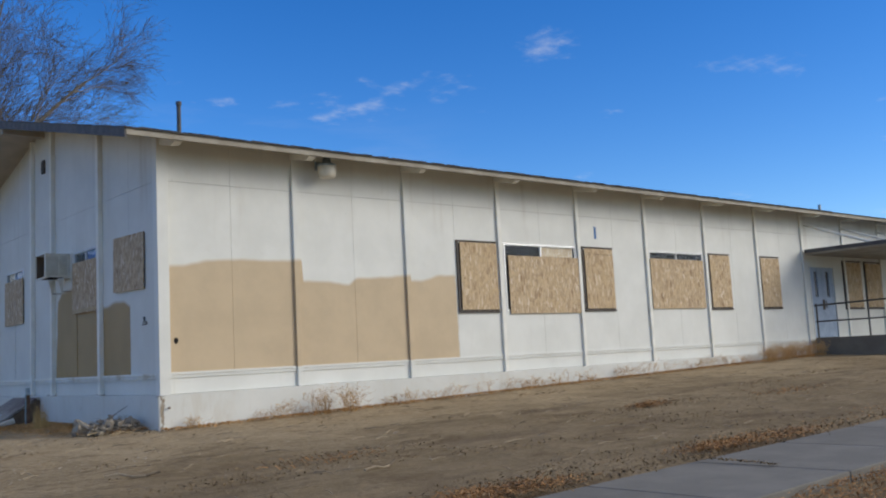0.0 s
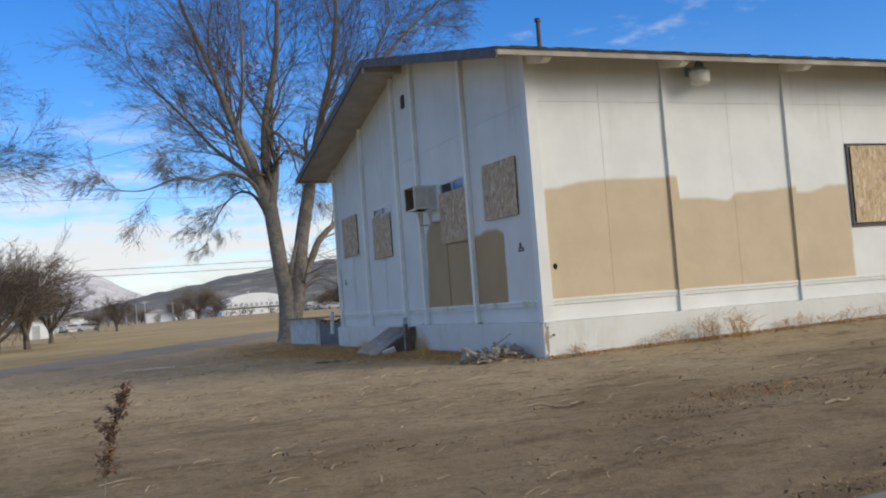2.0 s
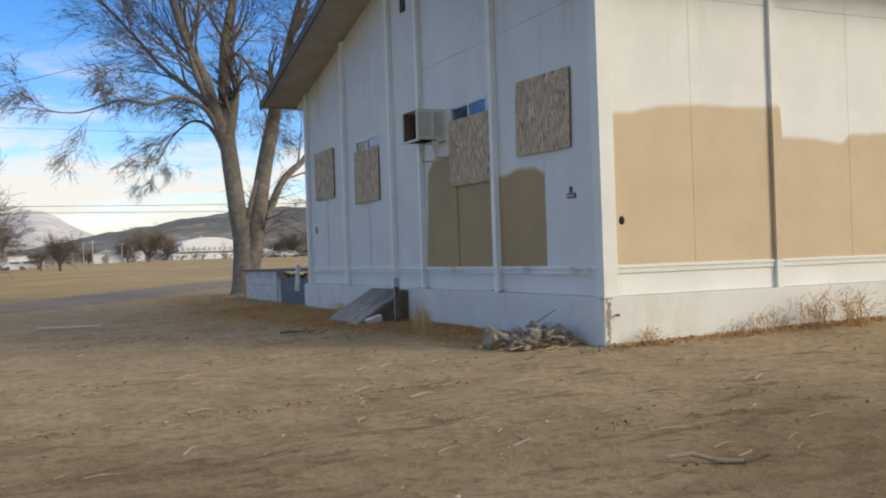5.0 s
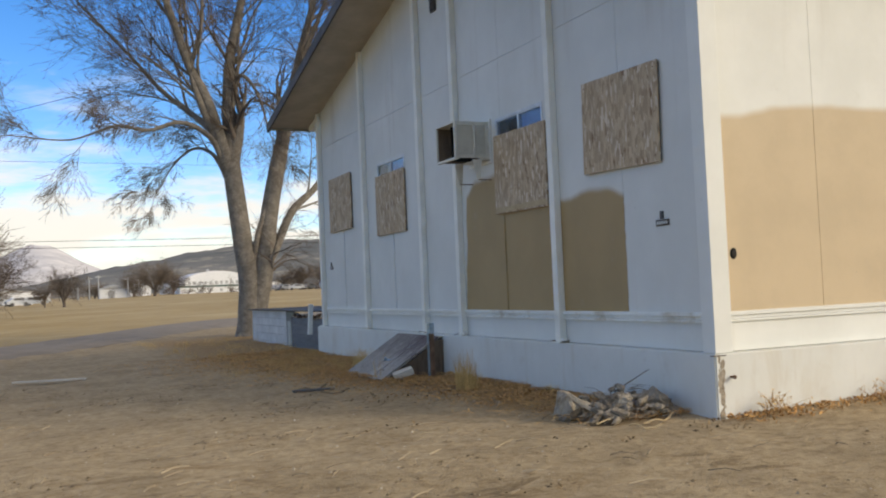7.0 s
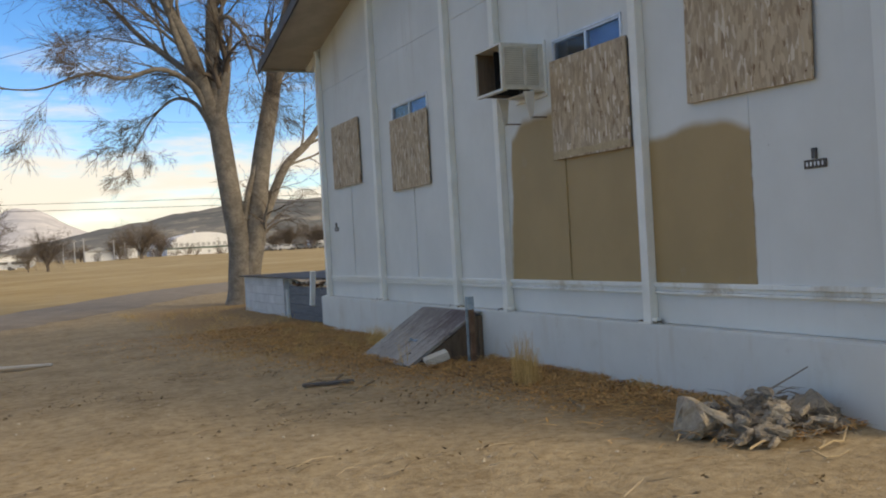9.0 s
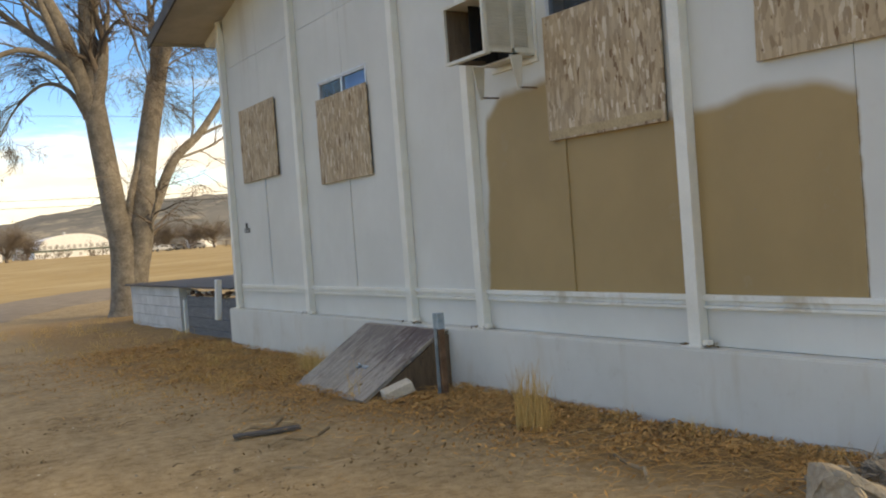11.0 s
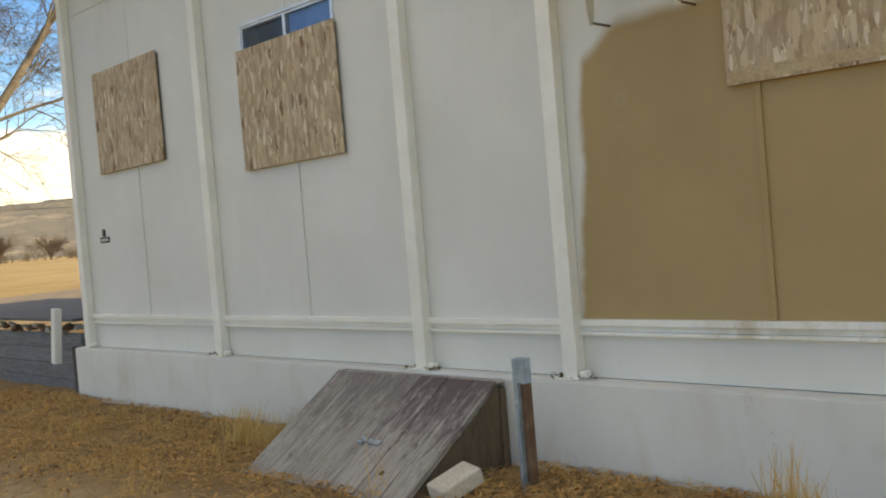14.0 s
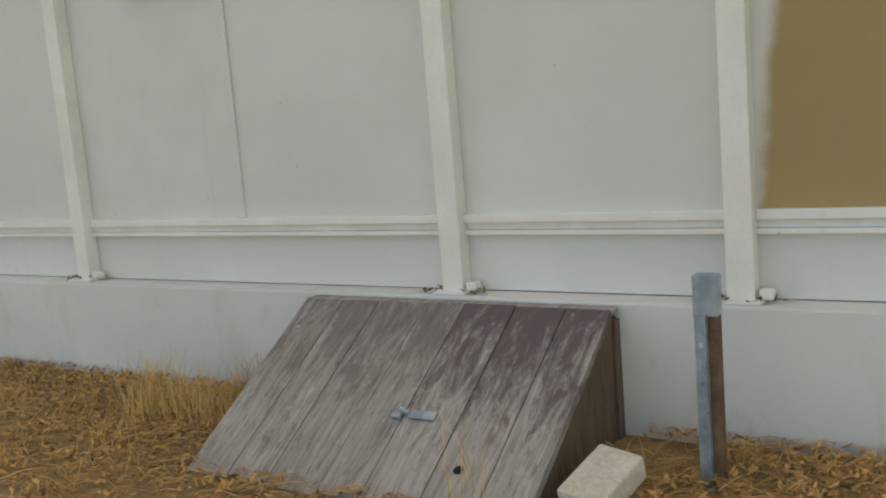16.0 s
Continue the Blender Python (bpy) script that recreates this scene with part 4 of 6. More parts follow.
part("pipe", rod(bmesh.new(), (22.0, 0.6, 4.55), (22.0, 0.6, 4.95), 0.05), STEEL, part_pipe)

bm = rod(bmesh.new(), (0.02, -0.125, 0.27), (0.02, -0.185, 0.27), 0.010)
rod(bm, (0.02, -0.172, 0.262), (0.02, -0.180, 0.282), 0.017)
tagged(part("hose_tap", bm, RUST), "rusty stub of a tap in the white footing", "tap")

# ---- things along the gable ----


def cellar_hatch():
    xa, za, xb, zb, y0, y1 = -0.20, 0.435, -1.02, -0.075, 5.31, 6.79
    top = tagged(base("cellar_hatch", -0.6, 6.0, -0.07), "sloping weathered grey plank cellar hatch against the footing", "hatch")
    slope = Vector((xb - xa, 0, zb - za))
    angle = math.atan2(-(zb - za), -(slope.x))
    run = slope.length
    random.seed(7)
    widths = [random.uniform(0.17, 0.27) for _ in range(7)]
    k = (y1 - y0) / sum(widths)
    y = y1
    for i, w in enumerate(widths):
        w *= k
        bm = boxed(-run / 2 - random.uniform(0, 0.025), -w / 2 + 0.002, -0.017, run / 2, w / 2 - 0.002, 0.017, 0.003)
        board = part("plank", bm, PAINTEDWOOD if i > 3 else GREYWOOD, top)
        mid = Vector(((xa + xb) / 2, y - w / 2, (za + zb) / 2 + random.uniform(-0.003, 0.003)))
        board.matrix_basis = Matrix.Translation(mid) @ Matrix.Rotation(-angle, 4, "Y") @ Matrix.Rotation(radians(random.uniform(-0.3, 0.3)), 4, "X")
        y -= w
    for ya, yb in ((y0 + 0.01, y0 + 0.035), (y1 - 0.035, y1 - 0.01)):
        side = part("side_panel", prism(bmesh.new(), [(xa, za - 0.03), (xb + 0.03, zb - 0.02), (xb + 0.05, -0.2), (-0.135, -0.2), (-0.135, za - 0.03)], "y", ya, yb), SIDEWOOD, top, "brown board side of the hatch")
        bm = boxed(-0.19, ya - 0.012, -0.15, -0.135, ya - 0.001, za - 0.035, 0.003)
        part("stile", bm, SIDEWOOD, side)
    part("top_rail", boxed(-0.21, y0, za - 0.005, -0.135, y1, za + 0.012, 0.004), GREYWOOD, top)
    u = 0.62
    lx, lz = xa + slope.x * u, za + slope.z * u
    hasp = boxed(-0.018, -0.055, 0.0, 0.018, 0.055, 0.008, 0.002)
    box(hasp, -0.03, 0.085, 0.0, -0.008, 0.125, 0.016, 0.004)
    rod(hasp, (0.0, 0.06, 0.008), (0.0, 0.09, 0.03), 0.01, sides=8)
    ob = part("hasp", hasp, STEEL, top, "blue-grey steel hasp")
    ob.matrix_basis = Matrix.Translation((lx - 0.012, 5.86, lz + 0.022)) @ Matrix.Rotation(-angle, 4, "Y")
    knot = part("knot_hole", lathe([(0.003, 0), (0.016, 0), (0.018, 0.002), (0.003, 0.003)], 10), BLACK, top)
    u = 0.83
    knot.matrix_basis = Matrix.Translation((xa + slope.x * u - 0.010, 5.62, za + slope.z * u + 0.0165)) @ Matrix.Rotation(-angle, 4, "Y")


cellar_hatch()


def steel_post():
    x, y = -0.50, 4.862
    z0, z1 = -0.12, 0.645
    top = tagged(base("fence_post", x, y, z0), "short steel channel post with a rusty brown back", "post")
    bm = boxed(x - 0.036, y - 0.006, z0, x - 0.031, y + 0.034, z1, 0.0015)
    box(bm, x - 0.031, y + 0.030, z0, x + 0.006, y + 0.034, z1)
    box(bm, x - 0.060, y - 0.010, z0, x - 0.031, y - 0.006, z1 - 0.12)
    part("channel", bm, STEEL, top)
    part("core", boxed(x - 0.030, y - 0.040, z0, x + 0.026, y + 0.028, z1 - 0.015, 0.004), RUST, top, "rusty brown core")
    part("cap_plate", boxed(x - 0.038, y - 0.042, z1 - 0.13, x + 0.028, y + 0.036, z1 + 0.004, 0.003), STEEL, top)
    part("bolt", rod(bmesh.new(), (x - 0.044, y + 0.012, 0.42), (x - 0.036, y + 0.012, 0.42), 0.008, sides=8), ALU, top)


steel_post()

bm = boxed(-0.13, -0.085, -0.045, 0.13, 0.085, 0.045, 0.012)
block = tagged(part("concrete_block", bm, PALEBLOCK), "pale broken concrete slab lying tilted by the hatch", "block")
block.matrix_basis = pose(-0.79, 5.14, 0.01, 5, -18, -14)


def chunk(radius, squash, seed):
    """An angular broken lump: the hull of scattered corners, edges a little worn."""
    rng = random.Random(seed)
    bm = bmesh.new()
    for _ in range(13):
        v = Vector((rng.gauss(0, 1), rng.gauss(0, 1), rng.gauss(0, 1))).normalized() * radius * rng.uniform(0.8, 1.15)
        bm.verts.new((v.x * 1.2, v.y * 0.9, v.z * squash))
    out = bmesh.ops.convex_hull(bm, input=bm.verts[:])
    bmesh.ops.delete(bm, geom=[v for v in bm.verts if not v.link_faces], context="VERTS")
    bmesh.ops.bevel(bm, geom=bm.edges[:], offset=radius * 0.10, segments=1, affect="EDGES")
    bmesh.ops.triangulate(bm, faces=bm.faces[:])
    bmesh.ops.subdivide_edges(bm, edges=[e for e in bm.edges if e.calc_length() > radius * 0.3], cuts=1)
    bmesh.ops.subdivide_edges(bm, edges=[e for e in bm.edges if e.calc_length() > radius * 0.3], cuts=1)
    for v in bm.verts:
        rough = noise.noise(v.co * (2.2 / radius) + Vector((seed, 0, 0))) + 0.6 * noise.noise(v.co * (5.5 / radius) + Vector((0, seed, 0)))
        v.co += v.co.normalized() * radius * 0.24 * rough
    return bm


def strands(name, items, material, label, category, sides=3):
    """Many thin bent sticks or blades in one mesh; items: (points, radius)."""
    verts, faces = [], []
    for pts, r in items:
        n0 = len(verts)
        n = len(pts)
        for i, p in enumerate(pts):
            d = (pts[min(i + 1, n - 1)] - pts[max(i - 1, 0)]).normalized()
            s = d.orthogonal().normalized()
            t = d.cross(s)
            rr = r * (1 - 0.75 * i / (n - 1))
            for k in range(sides):
                a = 2 * math.pi * k / sides
                verts.append(p + (s * math.cos(a) + t * math.sin(a)) * rr)
        for i in range(n - 1):
            for k in range(sides):
                a, b = n0 + i * sides + k, n0 + i * sides + (k + 1) % sides
                faces.append((a, b, b + sides, a + sides))
    return tagged(raw(name, [tuple(v) for v in verts], faces, material), label, category, kind="stuff")


def rubble_pile():
    random.seed(21)
    boulders = ((-0.98, 0.74, 0.19, 0.95), (-0.36, 0.40, 0.165, 0.9), (-0.80, 0.98, 0.11, 0.6), (-0.52, 0.80, 0.12, 0.5), (-0.72, 0.50, 0.10, 0.7))
    for k in range(80):
        x, y = -0.97 + 0.72 * random.random(), 0.20 + 0.76 * random.random()
        r, flat = random.uniform(0.035, 0.095), random.uniform(0.3, 0.6)
        if k < len(boulders):
            x, y, r, flat = boulders[k]
        pile = max(0.0, 0.30 - 0.52 * math.hypot(x + 0.6, y - 0.6))
        ob = part("rubble_chunk", chunk(r, flat, k), RUBBLE)
        turn = (random.uniform(-15, 15), random.uniform(-15, 15)) if k < 2 else (random.uniform(-35, 35), random.uniform(-35, 35))
        ob.matrix_basis = pose(x, y, ground_z(x, y) + r * 0.35 * flat + (pile * random.random() if k > 1 else 0.05), *turn, random.uniform(0, 360))
        tagged(ob, "large weathered concrete lump in the heap" if k < 2 else "broken grey-brown concrete chunk in a small heap", "rubble", "concrete rubble heap")
    snag = []
    for k in range(170):
        a, d = random.uniform(0, 6.283), 0.46 * math.sqrt(random.random())
        x, y = -0.62 + d * math.cos(a), 0.58 + d * math.sin(a)
        p = Vector((x, y, ground_z(x, y) + max(0.02, 0.30 - 0.55 * d) * random.uniform(0.5, 1.0)))
        b, l = random.uniform(0, 6.283), random.uniform(0.08, 0.30)
        q = p + Vector((math.cos(b) * l, math.sin(b) * l, random.uniform(-0.06, 0.05)))
        snag.append(([p, p.lerp(q, 0.5) + Vector((0, 0, 0.02)), q], random.uniform(0.002, 0.006)))
    strands("dead_twigs", snag, BARK, "dead twigs and roots tangled in the rubble heap", "twigs", 4)


rubble_pile()


def single_stick(x, y, length, yaw, radius, material, label, lift=0.012):
    bm = bmesh.new()
    d = Vector((math.cos(radians(yaw)), math.sin(radians(yaw)), 0))
    pts = [Vector((x, y, 0)) + d * length * (k / 4 - 0.5) + d.orthogonal() * 0.0 + Vector((0, 0, 0.02 * math.sin(k * 1.9))) + d.cross(Vector((0, 0, 1))) * 0.03 * math.sin(k * 1.3 + x) for k in range(5)]
    for a, b in zip(pts, pts[1:]):
        za, zb = ground_z(a.x, a.y) + radius + lift, ground_z(b.x, b.y) + radius + lift
        rod(bm, a + Vector((0, 0, za)), b + Vector((0, 0, zb)), radius, radius * 0.9, 7)
    return tagged(part("stick", bm, material), label, "stick")


for x, y, l, a, r in ((-2.05, 5.02, 0.42, 20, 0.014), (-2.0, 4.4, 0.5, 10, 0.012), (-2.3, -4.4, 0.55, -30, 0.014), (-4.6, -8.1, 0.4, 10, 0.010), (-0.5, -6.2, 0.5, 15, 0.013), (-3.6, -2.2, 0.35, 60, 0.010), (-1.05, 2.0, 0.45, 70, 0.012),):
    single_stick(x, y, l, a, r, DRYSTICK, "pale broken stick lying on the dirt")
for xa, ya, xb, yb, r in ((-1.08, 0.17, -0.62, 0.44, 0.0065), (-0.95, -0.05, -0.77, -0.23, 0.007), (-0.80, -0.06, -0.33, 0.15, 0.006), (-0.66, 0.42, -0.52, 0.18, 0.005), (-1.22, 0.62, -1.05, 0.95, 0.004)):
    single_stick((xa + xb) / 2, (ya + yb) / 2, math.hypot(xb - xa, yb - ya), math.degrees(math.atan2(yb - ya, xb - xa)), r, PALEWOOD, "pale bark-stripped stick lying before the rubble", 0.02)
stick_up = rod(bmesh.new(), (-0.62, 0.62, 0.14), (-0.40, 0.40, 0.33), 0.008, 0.004, 7)
tagged(part("stick", stick_up, BARK), "dark dead stick poking out of the rubble", "stick")
bm = boxed(-0.25, -0.04, -0.012, 0.25, 0.04, 0.012, 0.004)
dark_lath = tagged(part("lath", bm, EDGE), "dark flat board lying on the dirt", "board")
pale_bit = tagged(part("lath", boxed(-0.17, -0.02, -0.008, 0.17, 0.02, 0.008, 0.003), PALEWOOD), "thin pale wood offcut beside a dark board", "board")
pale_bit.matrix_basis = pose(-1.92, 5.10, ground_z(-1.92, 5.1) + 0.018, 0, 0, -28)
dark_lath.matrix_basis = pose(-2.09, 4.82, ground_z(-2.09, 4.82) + 0.022, 2, 0, -8)
bm = boxed(-0.55, -0.06, -0.012, 0.55, 0.06, 0.012, 0.004)
lath = tagged(part("lath", bm, PALEBLOCK), "pale plank lying on the bare dirt", "board")
lath.matrix_basis = pose(-4.9, 10.0, ground_z(-4.9, 10.0) + 0.03, 1, 0, -14)

# ---- enclosure behind the far corner ----


def areaway():
    top = tagged(base("areaway", 0.2, 14.5, 0), "low whitewashed block and grey plank enclosure with a dark sheet cover", "enclosure")
    random.seed(5)
    wall = part("block_core", boxed(0.13, 14.25, -0.2, 0.26, 17.58, 0.70), BLOCKWALL, top)
    for row in range(5):
        z = -0.18 + row * 0.182
        y = 14.25 - (0.2 if row % 2 else 0.0)
        while y < 17.55:
            a, b = max(14.25, y), min(17.6, y + 0.4)
            if b - a > 0.08:
                part("block", boxed(0.06, a + 0.004, z, 0.135, b - 0.004, z + 0.176, 0.004), BLOCKWALL, wall)
            y += 0.4
    for k in range(4):
        z = -0.12 + k * 0.175
        part("plank", boxed(0.10, 11.52, z, 0.14, 13.98, z + 0.170, 0.005), PLANKWALL, top)
    part("corner_post", boxed(0.05, 13.98, -0.1, 0.12, 14.06, 0.50, 0.004), WHITE, top)
    part("cover_sheet", boxed(-0.02, 11.42, 0.715, 2.4, 17.75, 0.745, 0.006), EDGE, top, "dark felt cover sheet")
    for k in range(20):
        y = 11.55 + k * 0.12
        bm = chunk(random.uniform(0.05, 0.09), 0.55, 60 + k)
        ob = part("brick_bit", bm, RUST if k % 3 else PALEBLOCK, top)
        ob.matrix_basis = pose(0.09, y, 0.63 + random.uniform(-0.03, 0.02), random.uniform(-20, 20), 0, random.uniform(0, 360))
    part("dark_end", boxed(-0.02, 11.28, -0.1, 0.09, 11.5, 0.45), DARKWOOD, top)


areaway()
bm = boxed(-0.04, -0.045, -0.29, 0.04, 0.045, 0.29, 0.008)
spout = tagged(part("downspout", bm, WHITE), "loose white downspout piece leaning at the corner", "downspout")
spout.matrix_basis = pose(-0.19, 11.46, 0.585, 6, 2, 0)

# ---- trees ----


class Wood:
    """Collects tubes for one mesh."""

    def __init__(self):
        self.v, self.f = [], []

    def tube(self, pts, radii, sides):
        n0, n = len(self.v), len(pts)
        ring = [(math.cos(2 * math.pi * k / sides), math.sin(2 * math.pi * k / sides)) for k in range(sides)]
        side = None
        for i in range(n):
            d = (pts[min(i + 1, n - 1)] - pts[max(i - 1, 0)]).normalized()
            side = d.orthogonal().normalized() if side is None else (side - d * side.dot(d)).normalized()
            t = d.cross(side)
            for c, s in ring:
                self.v.append(pts[i] + (side * c + t * s) * radii[i])
        for i in range(n - 1):
            for k in range(sides):
                a, b = n0 + i * sides + k, n0 + i * sides + (k + 1) % sides
                self.f.append((a, b, b + sides, a + sides))

    def mesh(self, name, material, parent):
        return raw(name, [tuple(p) for p in self.v], self.f, material, parent, smooth=True)


def smooth_path(pts, steps):
    """A soft curve through the points."""
    out = []
    for i in range(len(pts) - 1):
        p0, p1, p2, p3 = pts[max(i - 1, 0)], pts[i], pts[i + 1], pts[min(i + 2, len(pts) - 1)]
        for k in range(steps):
            t = k / steps
            out.append(0.5 * ((2 * p1) + (p2 - p0) * t + (2 * p0 - 5 * p1 + 4 * p2 - p3) * t * t + (3 * p1 - p0 - 3 * p2 + p3) * t ** 3))
    out.append(pts[-1])
    return out


THIN = 0.005


def grow(woods, p, d, r, length, level, rng, droop, thin=THIN, axis=None):
    """One branch and, from it, smaller ones that strive away from the axis of the tree."""
    n = 6 if level < 4 else 3
    pts, radii = [p], [r]
    for k in range(n):
        wob = Vector((rng.gauss(0, 1), rng.gauss(0, 1), rng.gauss(0, 1))) * (0.12 if level < 4 else 0.13)
        d = (d + wob + Vector((0, 0, 0.05 if level < 3 and droop > -0.1 else droop))).normalized()
        p = p + d * (length / n)
        pts.append(p), radii.append(max(thin * 0.8, r * (1 - 0.85 * (k + 1) / n)))
    woods[min(level, 4)].tube(pts, radii, (8, 7, 5, 4, 3)[min(level, 4)])
    if level >= 5:
        return
    count = (0, 7, 8, 6, 5)[level]
    for k in range(count):
        t = 0.22 + 0.78 * (k + rng.random()) / count
        i = min(n - 1, int(t * n))
        q = pts[i].lerp(pts[i + 1], t * n - i)
        along = (pts[i + 1] - pts[i]).normalized()
        out = along.cross(Vector((rng.gauss(0, 1), rng.gauss(0, 1), rng.gauss(0, 1)))).normalized()
        if axis is not None:
            away = Vector((q.x - axis.x, q.y - axis.y, 0.35 * (q.z - axis.z)))
            out = (out + away.normalized() * 0.45).normalized()
        nd = (along * rng.uniform(0.55, 0.95) + out * rng.uniform(0.5, 0.85)).normalized()
        grow(woods, q, nd, max(thin, radii[i] * rng.uniform(0.42, 0.62)), length * rng.uniform(0.42, 0.68), level + 1, rng, droop, thin, axis)


def limb_tree(x, y, yaw, limbs, seed, label, scale=1.0):
    """limbs: (start radius, end radius, points (right, back, up), children). Built round its own foot."""
    rng = random.Random(seed)
    top = tagged(base("tree", x, y, ground_z(x, y)), label, "tree")
    woods = [Wood() for _ in range(5)]
    turn = Matrix.Rotation(yaw, 3, "Z")
    foot = Vector((x, y, ground_z(x, y) - 0.15))
    for r0, r1, pts, kids, size in limbs:
        line = smooth_path([foot + turn @ (Vector(q) * scale) for q in pts], 5)
        m = len(line)
        hub = foot + Vector((0, 0, 4.0))
        hang = -0.09 if pts[-1][2] < 6.0 and len(pts) > 3 else -0.015
        rad = [(r0 + (r1 - r0) * (i / (m - 1)) ** 0.8) * scale for i in range(m)]
        if pts[0][2] < 0.1:
            rad[:4] = [rad[0] * 1.45, rad[1] * 1.18, rad[2] * 1.06, rad[3]]
        woods[0].tube(line, rad, 12)
        kids = round(kids * 1.1)
        for k in range(kids):
            t = 0.42 + 0.58 * (k + rng.random()) / kids if pts[0][2] < 2.5 else 0.2 + 0.8 * (k + rng.random()) / kids
            i = min(m - 2, int(t * (m - 1)))
            along = (line[i + 1] - line[i]).normalized()
            out = along.cross(Vector((rng.gauss(0, 1), rng.gauss(0, 1), rng.gauss(0, 0.6)))).normalized()
            away = Vector((line[i].x - hub.x, line[i].y - hub.y, 0.3)).normalized()
            out = (out + away * 0.6).normalized()
            grow(woods, line[i], (along * 0.85 + out * rng.uniform(0.45, 0.8) + Vector((0, 0, 0.10))).normalized(), min(rad[i] * 0.6, 0.09 * scale) * rng.uniform(0.5, 1.0), 1.25 * size * scale * rng.uniform(0.7, 1.2), 2, rng, hang, THIN, hub)
        grow(woods, line[-1], (line[-1] - line[-2]).normalized(), r1 * scale, size * scale, 2, rng, hang, THIN, hub)
    for a, b in ((0, 2), (4, 3)):
        off = len(woods[a].v)
        woods[a].v += woods[b].v
        woods[a].f += [tuple(i + off for i in f) for f in woods[b].f]
    woods[0].mesh("trunk", BARK, top)
    tagged(woods[4].mesh("crown", TWIG, top), "bare brown twigs", kind="stuff")
    return top


YAW = -math.atan2(0.213, 0.977)
BIG = [
    (0.36, 0.25, [(-0.10, 0, 0), (-0.06, 0, 0.9), (-0.05, 0, 1.7), (-0.18, 0.0, 2.7), (-0.44, 0.1, 5.0)], 1, 2.2),
    (0.34, 0.22, [(0.14, 0.1, 0), (0.16, 0.05, 1.0), (0.36, 0.05, 1.9), (0.60, 0.1, 3.7), (0.98, 0.2, 5.5)], 2, 2.0),
    (0.24, 0.07, [(-0.44, 0.1, 4.9), (-0.46, 0.2, 6.8), (-0.35, 0.4, 8.3), (0.1, 0.6, 10.4), (0.3, 0.7, 12.6)], 9, 2.6),
    (0.21, 0.06, [(-0.48, 0.1, 4.7), (-0.98, -0.3, 6.6), (-1.52, -0.6, 7.8), (-2.1, -1.0, 9.6), (-2.9, -1.3, 11.6)], 9, 2.6),
    (0.13, 0.03, [(-0.66, 0.0, 5.3), (-1.22, -0.4, 6.7), (-1.42, -0.6, 7.6), (-1.1, -0.9, 8.8), (-1.0, -1.3, 11.0)], 6, 2.2),
    (0.10, 0.012, [(-0.62, 0.0, 5.0), (-1.0, -0.3, 5.75), (-1.75, -0.6, 6.1), (-2.6, -0.8, 5.85), (-3.4, -1.0, 5.95), (-4.5, -1.2, 5.55), (-5.6, -1.4, 5.6)], 8, 1.0),
    (0.08, 0.012, [(-0.55, 0.1, 4.6), (-0.95, 0.3, 5.35), (-1.5, 0.6, 5.55), (-2.1, 0.9, 5.1), (-2.6, 1.0, 4.3)], 5, 0.9),
    (0.11, 0.03, [(-1.0, -0.2, 6.0), (-1.4, 0.1, 6.4), (-2.3, 0.5, 7.2), (-3.2, 0.8, 8.3), (-4.6, 1.2, 9.9)], 8, 2.2),
    (0.20, 0.06, [(0.98, 0.2, 5.4), (1.35, 0.3, 7.1), (1.64, 0.4, 8.3), (2.1, 0.3, 10.0), (2.4, 0.2, 12.2)], 9, 2.6),
    (0.15, 0.04, [(0.90, 0.2, 5.2), (1.5, -0.3, 6.8), (2.6, -0.7, 8.4), (4.0, -1.0, 10.0), (5.0, -1.2, 11.0)], 9, 2.3),
    (0.17, 0.05, [(0.46, 0.1, 2.2), (0.72, 0.2, 2.6), (1.26, 0.4, 3.7), (2.05, 0.8, 4.5), (3.3, 1.3, 6.4), (4.4, 1.7, 8.4)], 8, 2.2),
    (0.10, 0.05, [(0.06, 0.0, 2.1), (0.24, -0.1, 3.0), (0.52, 0.0, 3.9), (0.70, 0.1, 4.6)], 0, 1.2),
    (0.09, 0.02, [(-0.46, 0.3, 6.9), (-0.1, -0.2, 7.5), (0.35, -0.6, 6.9), (0.6, -0.8, 5.9)], 5, 1.3),
]
limb_tree(0.66, 20.3, YAW, BIG, 2, "tall bare cottonwood with a forked grey-brown trunk")
SIDE = [
    (0.36, 0.2, [(0, 0, 0), (0.05, 0, 2.0), (0.2, 0.1, 4.0)], 2, 2.0),
    (0.18, 0.05, [(0.2, 0.1, 3.8), (1.0, -0.2, 6.0), (1.9, -0.3, 8.0), (2.6, 0.2, 10.5)], 9, 2.4),
    (0.18, 0.05, [(0.2, 0.1, 3.9), (-0.4, 0.2, 6.5), (-0.8, 0.5, 9.0), (-0.6, 0.4, 12.0)], 8, 2.4),
    (0.12, 0.02, [(0.4, 0.0, 4.6), (1.8, 0.3, 6.6), (3.2, 0.5, 7.6), (4.6, 0.4, 7.8)], 8, 1.9),
    (0.12, 0.02, [(0.2, 0.1, 4.0), (-1.6, -0.3, 6.0), (-3.2, -0.4, 8.0)], 7, 2.0),
]
limb_tree(-13.6, 27.0, 0.0, SIDE, 9, "bare winter tree with thin drooping twigs across the lane")


